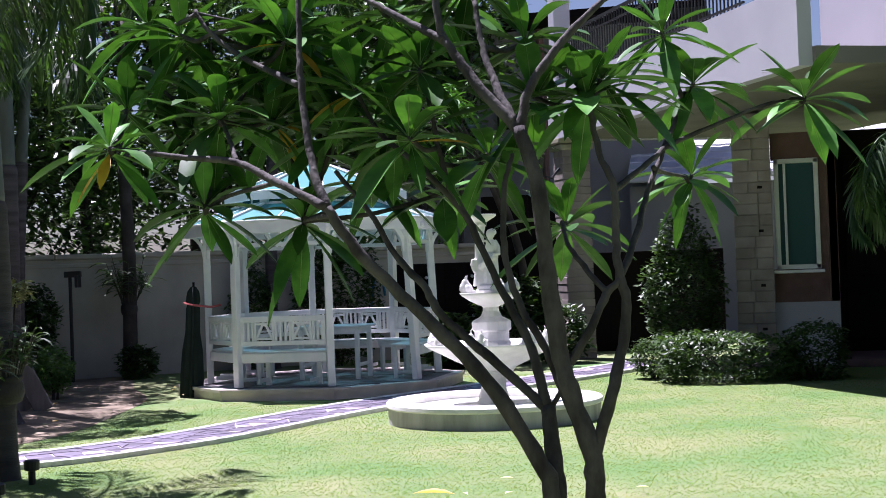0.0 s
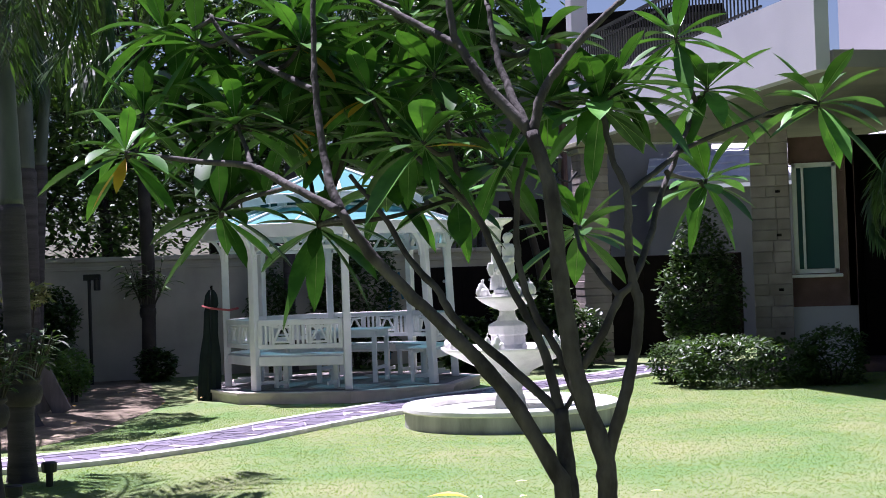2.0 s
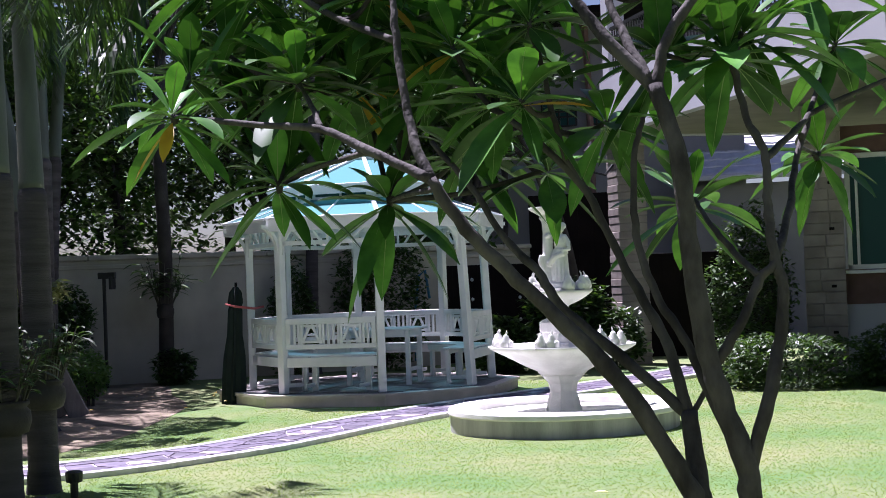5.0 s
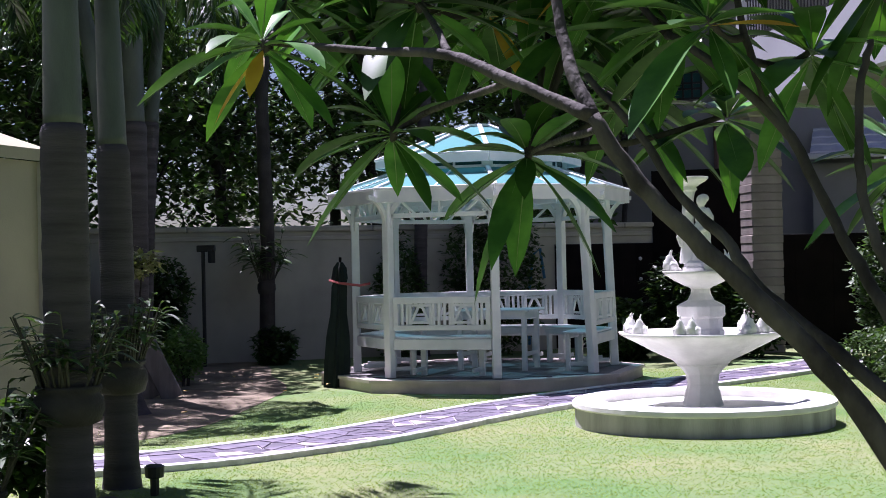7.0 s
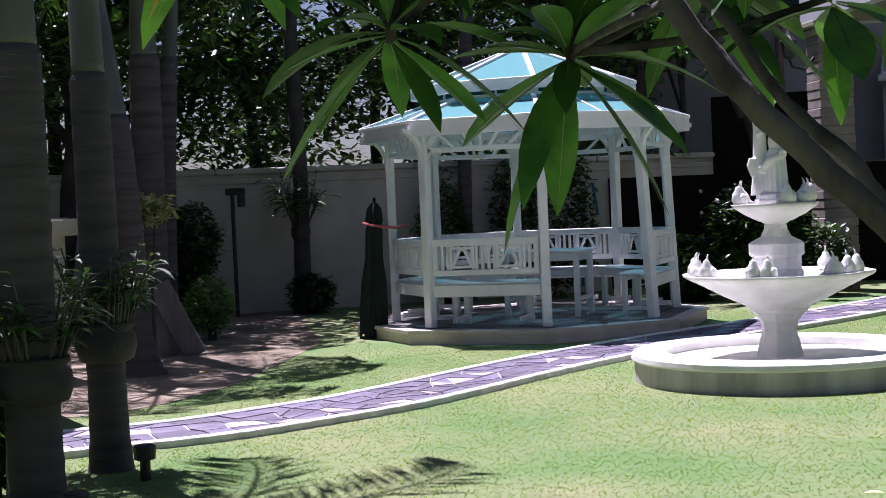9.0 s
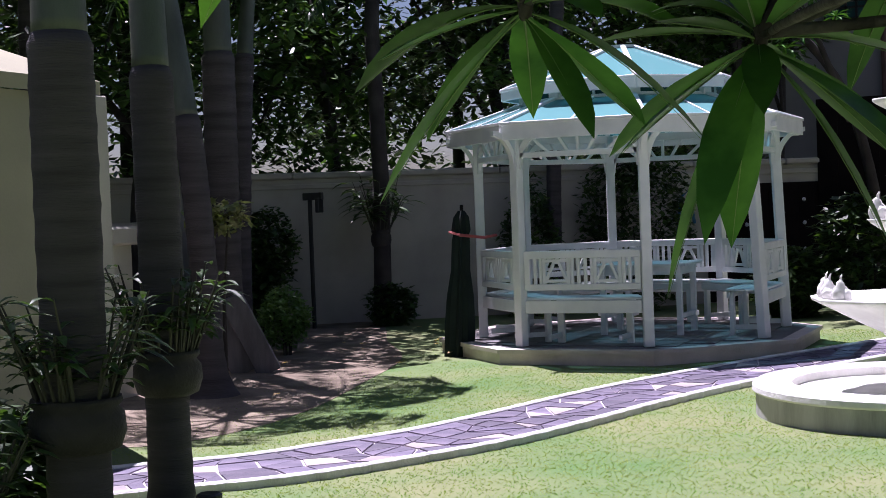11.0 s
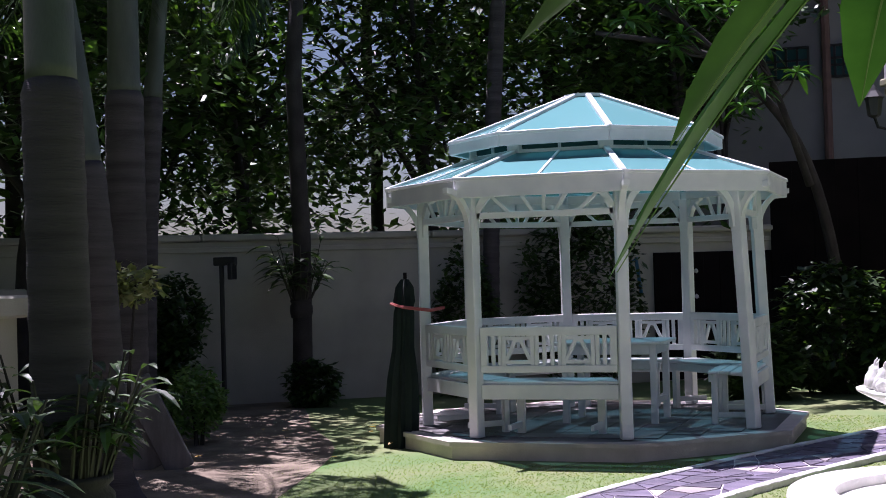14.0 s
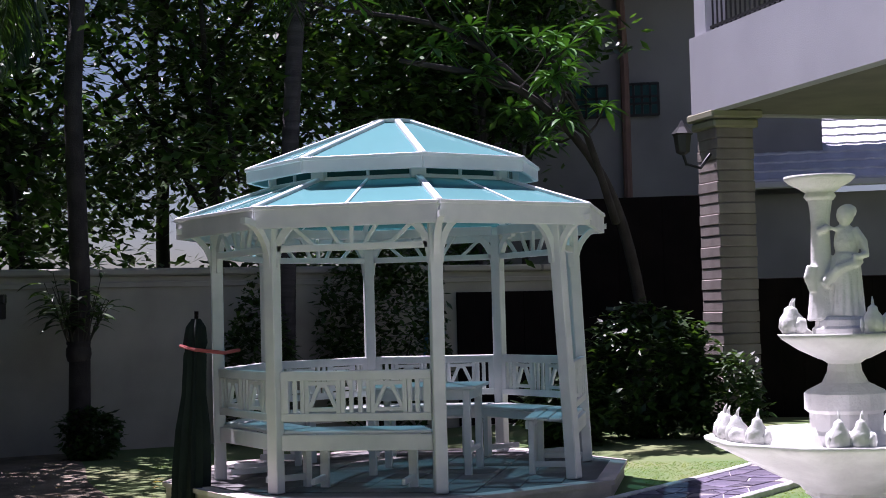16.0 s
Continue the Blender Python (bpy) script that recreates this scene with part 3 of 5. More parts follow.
def make_table():
    t = thing("table", "white painted rectangular garden table", "table", (0.25, 1.45, 0.15), 0)
    for i in range(7):
        bm = bmesh.new()
        box(bm, (1.0, 0.1, 0.028), (0, -0.33 + i * 0.11, 0.736), bev=0.004)
        part("tabletop_board", bm, M_WHITE, t)
    bm = bmesh.new()
    for s, p in (((0.86, 0.025, 0.09), (0, -0.3, 0.675)), ((0.86, 0.025, 0.09), (0, 0.3, 0.675)), ((0.025, 0.58, 0.09), (-0.42, 0, 0.675)), ((0.025, 0.58, 0.09), (0.42, 0, 0.675))):
        box(bm, s, p, bev=0.003)
    part("apron", bm, M_WHITE, t)
    for x in (-0.41, 0.41):
        for y in (-0.29, 0.29):
            bm = bmesh.new()
            box(bm, (0.06, 0.06, 0.72), (x, y, 0.36), bev=0.005)
            part("leg", bm, M_WHITE, t)
        bm = bmesh.new()
        box(bm, (0.03, 0.54, 0.05), (x, 0, 0.2), bev=0.004)
        part("stretcher", bm, M_WHITE, t)


make_table()

# ---- fountain ----
FC = (3.41, -2.84, 0.0)


def make_fountain():
    f = thing("fountain", "white carved stone fountain with tiered bowls in a round basin", "fountain", FC)
    def turned(name, prof, n, label="", flute=0.0, lobes=0, smooth=False, material=None):
        bm = bmesh.new()
        lathe(bm, prof, n, flute, lobes)
        part(name, bm, material or M_STONE, f, label, smooth)
    turned("basin", [(1.14, -0.03), (1.14, 0.165), (1.09, 0.165), (1.09, 0.05), (0.001, 0.05)], 72, "low round basin wall with grey stains", material=M_BASIN)
    turned("basin_rim", [(1.07, 0.16), (1.15, 0.165), (1.165, 0.18), (1.16, 0.215), (1.14, 0.23), (0.90, 0.23), (0.885, 0.22), (0.88, 0.06), (0.9, 0.055)], 72, "pale stone rim")
    turned("pedestal", [(0.245, 0.05), (0.245, 0.08), (0.20, 0.105), (0.145, 0.32), (0.135, 0.36), (0.15, 0.44), (0.20, 0.50), (0.225, 0.515), (0.225, 0.54), (0.1, 0.55)], 8)
    turned("lower_bowl", [(0.12, 0.53), (0.23, 0.535), (0.25, 0.56), (0.40, 0.63), (0.58, 0.725), (0.68, 0.775), (0.725, 0.80), (0.73, 0.822), (0.68, 0.82), (0.52, 0.78), (0.001, 0.77)], 60, "scalloped bowl", 0.025, 10, True)
    turned("stem", [(0.205, 0.76), (0.205, 0.83), (0.19, 0.85), (0.19, 0.94), (0.215, 0.96), (0.215, 1.045), (0.20, 1.06), (0.12, 1.10), (0.09, 1.16), (0.085, 1.20), (0.12, 1.225), (0.12, 1.24), (0.05, 1.25)], 12)
    turned("middle_bowl", [(0.07, 1.21), (0.13, 1.225), (0.23, 1.275), (0.31, 1.33), (0.335, 1.36), (0.30, 1.362), (0.2, 1.33), (0.001, 1.32)], 50, "scalloped bowl", 0.025, 10, True)
    turned("base_block", [(0.16, 1.32), (0.16, 1.385), (0.145, 1.40), (0.14, 1.43), (0.12, 1.45), (0.001, 1.455)], 14)
    bm = bmesh.new()
    lathe(bm, [(0.03, 2.07), (0.07, 2.07), (0.085, 2.09), (0.075, 2.11), (0.11, 2.135), (0.165, 2.165), (0.185, 2.185), (0.185, 2.20), (0.15, 2.20), (0.001, 2.175)], 32)
    bmesh.ops.translate(bm, vec=(-0.095, 0.0, 0.0), verts=bm.verts)
    part("top_bowl", bm, M_STONE, f, smooth=True)
    return f


FOUNTAIN = make_fountain()


def make_statue():
    bm = bmesh.new()
    def lump(at, r, sc=(1, 1, 1), rot=(0, 0, 0)):
        bmesh.ops.create_icosphere(bm, subdivisions=2, radius=r, matrix=pose(*at, *rot) @ Matrix.Diagonal((*sc, 1)))
    # draped figure leaning on a fluted shaft, as one plain shape
    tube(bm, [(-0.10, 0.0, 1.43), (-0.105, 0.0, 1.55), (-0.10, 0.0, 1.75), (-0.098, 0.0, 1.95), (-0.095, 0.0, 2.03), (-0.095, 0.0, 2.09)], [0.085, 0.064, 0.055, 0.05, 0.058, 0.07], 14)
    tube(bm, [(0.02, -0.02, 1.43), (0.025, -0.025, 1.56), (0.02, -0.02, 1.68), (0.03, -0.02, 1.78)], [0.09, 0.075, 0.082, 0.062], 14)
    lump((0.035, -0.02, 1.84), 0.068, (1.05, 0.85, 1.4))
    lump((0.03, -0.03, 1.985), 0.048, (1, 1, 1.2))
    lump((0.045, -0.005, 2.005), 0.05, (1, 1, 0.85))
    tube(bm, [(0.07, -0.03, 1.91), (0.115, -0.05, 1.84), (0.125, -0.07, 1.77), (0.06, -0.1, 1.76)], [0.028, 0.025, 0.022, 0.018], 8)
    tube(bm, [(0.0, -0.03, 1.91), (-0.07, -0.07, 1.92), (-0.115, -0.05, 1.90)], [0.027, 0.023, 0.018], 8)
    tube(bm, [(-0.09, -0.06, 1.62), (-0.02, -0.09, 1.70), (0.07, -0.08, 1.73), (0.10, -0.04, 1.74)], [0.03, 0.028, 0.03, 0.02], 8)
    tube(bm, [(-0.15, -0.05, 1.72), (-0.165, -0.05, 1.66), (-0.15, -0.05, 1.58)], [0.03, 0.035, 0.02], 8)
    for k in range(7):
        a = k * 0.45 - 2.8
        tube(bm, [(0.025 + 0.07 * math.cos(a), -0.02 + 0.07 * math.sin(a), 1.72), (0.02 + 0.085 * math.cos(a), -0.02 + 0.085 * math.sin(a), 1.45)], [0.008, 0.016], 6)
    ob = part("statue", bm, M_STONE, None, smooth=True)
    fuse = ob.modifiers.new("fuse", 'REMESH')
    fuse.mode, fuse.voxel_size, fuse.use_smooth_shade = 'VOXEL', 0.008, True
    ob.location = FC
    tagged(ob, "white stone carved figure on the top of the fountain", "statue")


make_statue()


def make_dove():
    d = thing("dove_ornament", "white stone dove perched on the fountain bowl", "ornament", group="doves on the fountain")
    bm = bmesh.new()
    lathe(bm, [(0.005, 0.0), (0.045, 0.012), (0.062, 0.05), (0.05, 0.10), (0.028, 0.13), (0.024, 0.15), (0.004, 0.165)], 14)
    for v in bm.verts:
        v.co.y += -0.25 * (v.co.z - 0.05) ** 1 * 0.4
        v.co.y *= 1.15
    bm2 = part("body", bm, M_STONE, d, smooth=True)
    bm = bmesh.new()
    tube(bm, [(0, -0.005, 0.15), (0, 0.0, 0.185), (0, 0.012, 0.205)], [0.012, 0.007, 0.003], 6)
    part("beak", bm, M_STONE, d)
    for s in (-1, 1):
        bm = bmesh.new()
        bmesh.ops.create_icosphere(bm, subdivisions=1, radius=0.05, matrix=pose(s * 0.05, 0.0, 0.06, 20, 0, 0) @ Matrix.Diagonal((0.35, 1.0, 1.0, 1)))
        part("wing", bm, M_STONE, d, smooth=True)
    bm = bmesh.new()
    bmesh.ops.create_icosphere(bm, subdivisions=1, radius=0.05, matrix=pose(0, 0.07, 0.03, -25, 0, 0) @ Matrix.Diagonal((0.6, 1.3, 0.35, 1)))
    part("tail", bm, M_STONE, d, smooth=True)
    return d


def place_doves():
    first = make_dove()
    done = False
    for r, z, angs, sc in ((0.63, 0.79, (182, 194, 206, 222, 262, 272, 318, 332, 345, 60, 95), 1.0), (0.265, 1.345, (172, 196, 300, 335, 352, 80), 0.85)):
        for i, a in enumerate(angs):
            m = Matrix.Translation(Vector(FC) + Vector((r * math.cos(radians(a)), r * math.sin(radians(a)), z))) @ pose(0, 0, 0, 0, 0, a + 90 + 35 * math.sin(i * 2.3))
            if not done:
                first.matrix_basis = m
                done = True
            else:
                copy_thing(first, m)


place_doves()

# ---- plants ----
def leaf_faces(V, F, base, direction, length, width, up=Vector((0, 0, 1)), droop=0.2, fold=0.15, n=4):
    """One pointed leaf blade with a folded midrib, bending downwards."""
    d = direction.normalized()
    s = d.cross(up)
    if s.length < 1e-3:
        s = d.cross(Vector((1, 0, 0)))
    s.normalize()
    u = s.cross(d).normalized()
    i0 = len(V)
    prof = {2: (0.1, 1.0, 0.0), 4: (0.06, 0.62, 1.0, 0.78, 0.0), 7: (0.06, 0.34, 0.66, 0.90, 1.0, 0.93, 0.62, 0.0)}[n]
    for j in range(n + 1):
        t = j / n
        w = prof[j] * width / 2
        c = base + d * (length * t) - Vector((0, 0, 1)) * (droop * length * t * t)
        V.extend([c - s * w + u * fold * w * 2, c, c + s * w + u * fold * w * 2])
    for j in range(n):
        a = i0 + 3 * j
        F.append((a, a + 1, a + 4, a + 3))
        F.append((a + 1, a + 2, a + 5, a + 4))


def small_leaf(V, F, c, rng, size):
    a = rng.uniform(0, 6.283)
    e = rng.uniform(-0.9, 0.5)
    d = Vector((math.cos(a) * math.cos(e), math.sin(a) * math.cos(e), math.sin(e)))
    s = d.cross(Vector((rng.uniform(-.5, .5), rng.uniform(-.5, .5), 1))).normalized() * size * rng.uniform(0.18, 0.3)
    i = len(V)
    d = d * size
    V.extend([c, c + d * 0.45 + s, c + d, c + d * 0.45 - s])
    F.append((i, i + 1, i + 2, i + 3))




def midrib(V, F, base, direction, length, width, droop, n=7):
    """A thin raised rib along a leaf blade, standing out on both faces."""
    d = direction.normalized()
    s = d.cross(Vector((0, 0, 1)))
    s = s.normalized() if s.length > 1e-3 else d.cross(Vector((1, 0, 0))).normalized()
    u = s.cross(d).normalized()
    i0 = len(V)
    for j in range(n + 1):
        t = j / n
        w = width * (1 - 0.8 * t)
        c = base + d * (length * t * 0.97) - Vector((0, 0, 1)) * (droop * length * t * t)
        V.extend([c - s * w, c + u * w * 0.8, c + s * w, c - u * w * 0.8])
    for j in range(n):
        a = i0 + 4 * j
        for k in range(4):
            F.append((a + k, a + (k + 1) % 4, a + 4 + (k + 1) % 4, a + 4 + k))

PLUM_BASE = (5.5, -10.95, 0)
PLUM_LIMBS = (
    # name, radius at base and tip, nodes along the limb
    (0.058, 0.030, ((5.41, -10.93, -0.05), (5.38, -10.95, 0.46), (5.33, -10.95, 0.63), (5.12, -10.98, 0.99), (4.87, -11.0, 1.28), (4.66, -11.02, 1.49), (4.45, -11.05, 1.72), (4.31, -11.08, 1.94))),
    (0.031, 0.014, ((4.31, -11.08, 1.94), (4.0, -10.95, 2.09), (3.72, -10.8, 2.22), (3.38, -10.7, 2.27), (2.88, -10.55, 2.36))),
    (0.030, 0.016, ((4.32, -11.08, 1.92), (4.23, -11.0, 2.08), (4.16, -10.9, 2.29), (4.1, -10.8, 2.57), (4.06, -10.7, 2.86), (4.03, -10.6, 3.19))),
    (0.054, 0.046, ((5.42, -10.91, -0.05), (5.40, -10.9, 0.45), (5.38, -10.85, 0.64), (5.34, -10.77, 0.89))),
    (0.033, 0.016, ((5.34, -10.77, 0.88), (5.03, -10.7, 1.15), (4.78, -10.65, 1.37), (4.67, -10.6, 1.53), (4.5, -10.5, 1.69), (4.32, -10.4, 1.95), (4.11, -10.3, 2.18))),
    (0.034, 0.016, ((5.34, -10.77, 0.88), (5.27, -10.7, 1.14), (5.17, -10.62, 1.34), (5.04, -10.55, 1.58), (4.89, -10.5, 1.89), (4.65, -10.4, 2.15), (4.43, -10.3, 2.32))),
    (0.022, 0.013, ((4.89, -10.5, 1.89), (4.8, -10.45, 2.05), (4.73, -10.4, 2.27), (4.68, -10.35, 2.52), (4.62, -10.3, 2.69))),
    (0.016, 0.013, ((5.34, -10.77, 0.86), (5.40, -10.75, 0.95), (5.42, -10.74, 1.01))),
    (0.066, 0.044, ((5.63, -11.0, -0.05), (5.60, -11.0, 0.44), (5.59, -11.0, 0.69), (5.5, -10.98, 0.96), (5.44, -10.95, 1.21), (5.39, -10.92, 1.58), (5.36, -10.9, 1.97), (5.26, -10.85, 2.31))),
    (0.038, 0.020, ((5.27, -10.85, 2.29), (5.07, -10.8, 2.51), (4.94, -10.75, 2.69), (4.84, -10.7, 2.85), (4.8, -10.65, 3.08))),
    (0.028, 0.016, ((4.86, -10.72, 2.8), (4.66, -10.6, 2.92), (4.45, -10.5, 3.05), (4.26, -10.4, 3.17))),
    (0.030, 0.016, ((5.24, -10.85, 2.33), (5.11, -10.7, 2.58), (5.04, -10.6, 2.77), (4.98, -10.5, 3.03))),
    (0.034, 0.018, ((5.27, -10.85, 2.3), (5.31, -10.8, 2.5), (5.43, -10.7, 2.7), (5.6, -10.6, 2.9), (5.71, -10.5, 3.01))),
    (0.030, 0.014, ((5.58, -10.98, 0.70), (5.44, -10.9, 0.99), (5.36, -10.85, 1.18), (5.24, -10.8, 1.38), (5.16, -10.75, 1.58), (5.13, -10.7, 1.82), (5.15, -10.65, 2.08), (5.18, -10.6, 2.2))),
    (0.038, 0.018, ((5.60, -11.0, 0.66), (5.69, -10.95, 0.96), (5.74, -10.85, 1.2), (5.76, -10.8, 1.43), (5.73, -10.78, 1.57), (5.71, -10.72, 1.77), (5.71, -10.67, 1.98), (5.63, -10.6, 2.18), (5.57, -10.5, 2.46))),
    (0.028, 0.015, ((5.49, -10.95, 1.12), (5.59, -10.9, 1.29), (5.67, -10.82, 1.46), (5.74, -10.78, 1.54), (5.8, -10.5, 1.77), (5.83, -10.2, 1.98), (5.9, -9.9, 2.23), (6.0, -9.4, 2.6))),
    (0.020, 0.012, ((5.67, -10.82, 1.47), (5.54, -10.7, 1.6), (5.45, -10.6, 1.72), (5.36, -10.2, 1.84))),
    (0.021, 0.011, ((5.71, -10.67, 1.98), (5.78, -10.4, 2.07), (5.86, -10.1, 2.17), (5.92, -9.9, 2.25), (6.15, -9.7, 2.36), (6.46, -9.5, 2.49), (6.66, -9.4, 2.53))),
    (0.018, 0.012, ((5.86, -10.1, 2.12), (5.84, -9.2, 2.15), (5.92, -8.45, 2.16))),
    (0.018, 0.012, ((3.72, -10.8, 2.22), (3.61, -10.6, 2.36), (3.43, -10.3, 2.52))),
    (0.018, 0.012, ((4.0, -10.95, 2.09), (3.52, -10.4, 2.07), (3.24, -10.09, 2.02))),
    (0.018, 0.012, ((4.34, -11.07, 1.9), (4.0, -10.4, 1.92), (3.74, -9.79, 1.93))),
    (0.022, 0.014, ((4.08, -10.75, 2.61), (3.73, -10.45, 2.78), (3.45, -10.35, 2.96), (3.3, -10.3, 3.15))),
)
PLUM_TIPS = ((2.86, -10.55, 2.37), (3.43, -10.3, 2.54), (3.22, -10.07, 2.04), (3.72, -9.75, 1.95), (5.95, -8.34, 2.18), (6.05, -9.4, 2.66), (6.68, -9.4, 2.54), (5.3, -9.65, 1.86),
             (4.55, -9.5, 2.08), (5.2, -10.2, 2.85), (3.12, -10.1, 3.05), (4.21, -10.2, 2.66), (4.62, -10.6, 2.32), (3.85, -10.3, 2.95), (5.24, -10.3, 2.53), (5.9, -9.7, 2.93),
             (4.1, -9.5, 2.2), (3.6, -9.85, 2.55), (3.95, -9.75, 2.5), (4.4, -10.05, 2.42), (4.95, -10.1, 2.25), (5.62, -10.3, 2.62), (4.62, -10.3, 2.74), (5.55, -10.4, 2.5), (4.28, -9.6, 2.62), (3.45, -9.75, 2.85))


def make_plumeria():
    rng = random.Random(11)
    t = thing("plumeria_tree", "young plumeria tree with forked grey stems and long glossy leaves", "tree", PLUM_BASE)
    off = -Vector(PLUM_BASE)
    allpts = []
    for r0, r1, nodes in PLUM_LIMBS:
        bm = bmesh.new()
        pts = spline(nodes, 5)
        n = len(pts)
        pts = [p + off + Vector((rng.uniform(-.005, .005), rng.uniform(-.005, .005), 0)) for p in pts]
        tube(bm, pts, [0.84 * (r0 + (r1 - r0) * i / (n - 1)) * (1 + 0.09 * rng.uniform(-1, 1)) for i in range(n)], 10)
        part("limb", bm, M_BARK, t, smooth=True)
        allpts += [p for p in pts if p.z > 1.5]
    tips = [Vector(p) for p in PLUM_TIPS]
    # the closed upper crown, thickest over the low rosettes
    for x0, x1, y0, y1, z0, z1, count, gap in ((2.5, 3.9, -10.2, -9.0, 2.55, 3.2, 15, 0.27), (4.0, 5.0, -10.5, -9.4, 3.0, 3.4, 3, 0.45)):
        got = 0
        for _ in range(300):
            q = Vector((rng.uniform(x0, x1), rng.uniform(y0, y1), rng.uniform(z0, z1)))
            if got < count and all((q - w).length > gap for w in tips):
                tips.append(q)
                got += 1
    for i, tip in enumerate(tips):
        tip = tip + off
        # twig from the nearest lower limb point
        cand = sorted(allpts, key=lambda q: (q - tip).length + max(0, q.z - tip.z + 0.05) * 3)[0]
        bm = bmesh.new()
        mid = (cand + tip) / 2 + Vector((0, 0, -0.04))
        pts = spline([cand, mid, tip], 4)
        tube(bm, pts, [0.016 - 0.004 * k / (len(pts) - 1) for k in range(len(pts))], 7)
        part("twig", bm, M_BARK, t, smooth=True)
        axis = (tip - mid).normalized()
        axis = (axis * 0.5 + Vector((0, 0, 0.8))).normalized()
        V, F, VY, FY, VR, FR = [], [], [], [], [], []
        nl = rng.randint(17, 22)
        droopy = i in (0, 2, 3, 4)
        for k in range(nl):
            a = k * 2.399 + rng.uniform(-.2, .2)
            lift = 0.95 - (1.95 if droopy else 1.6) * (k / nl) + rng.uniform(-.15, .15)
            u = axis.cross(Vector((0.3, 1, 0.1))).normalized()
            w = axis.cross(u)
            d = (u * math.cos(a) + w * math.sin(a)) * math.cos(lift) + axis * math.sin(lift)
            L = rng.uniform(0.32, 0.52)
            low = i in (0, 1, 11, 12, 13, 17) and k > nl - 7 and rng.random() < 0.3
            L *= 0.7 if low else 1.0
            root, dr = tip - axis * 0.05 * k / nl + d * 0.01, rng.uniform(0.05, 0.45)
            end = root + d * L - off
            if end.z - dr * L < 1.72 and end.y < -10.25:
                continue
            leaf_faces(VY if low else V, FY if low else F, root, d, L, L * rng.uniform(0.24, 0.30), Vector((0, 0, 1)), dr, 0.12, 7)
            if not low:
                midrib(VR, FR, root, d, L, 0.0035, dr)
        ros = mesh_from("leaf_rosette", V, F, M_PLUM, t, smooth=True)
        mesh_from("midrib", VR, FR, M_RIB, ros, "pale leaf midribs")
        if VY:
            mesh_from("yellow_leaf", VY, FY, M_PLUMY, t, "yellowing old leaf", smooth=True)


make_plumeria()


# second plumeria behind the gazebo
def make_plumeria_back():
    rng = random.Random(5)
    base = Vector((1.75, 8.35, 0))
    t = thing("plumeria_tree", "tall plumeria tree arching over beside the gazebo", "tree", base)
    limbs = (((0, 0, -0.05), (0.0, -0.2, 1.6), (-0.4, -0.8, 3.2), (-1.3, -1.8, 4.2), (-2.6, -2.6, 4.5)), ((-0.25, -0.6, 2.6), (-0.6, -1.6, 3.9), (-1.0, -2.4, 4.8)), ((-0.9, -1.4, 3.9), (-2.0, -2.0, 4.9), (-3.4, -2.4, 5.2)))
    allpts = []
    for j, nodes in enumerate(limbs):
        bm = bmesh.new()
        pts = spline(nodes, 5)
        tube(bm, pts, [(0.09 if j == 0 else 0.05) * (1 - 0.75 * i / (len(pts) - 1)) + 0.008 for i in range(len(pts))], 8)
        part("limb", bm, M_DBARK, t, smooth=True)
        allpts += [p for p in pts if p.z > 3.6]
    for i in range(30):
        q = rng.choice(allpts)
        tip = q + Vector((rng.uniform(-.7, .7), rng.uniform(-.8, .4), rng.uniform(-.1, .7)))
        bm = bmesh.new()
        tube(bm, [q, (q + tip) / 2 + Vector((0, 0, -.05)), tip], [0.02, 0.016, 0.013], 5)
        part("twig", bm, M_DBARK, t)
        V, F = [], []
        for k in range(14):
            a = k * 2.4
            lift = 0.7 - 1.3 * k / 14
            d = Vector((math.cos(a) * math.cos(lift), math.sin(a) * math.cos(lift), math.sin(lift)))
            L = rng.uniform(.24, .36)
            leaf_faces(V, F, tip, d, L, L * 0.28, droop=rng.uniform(.15, .5), n=4)
        mesh_from("leaf_rosette", V, F, M_PLUM, t, smooth=True)


make_plumeria_back()


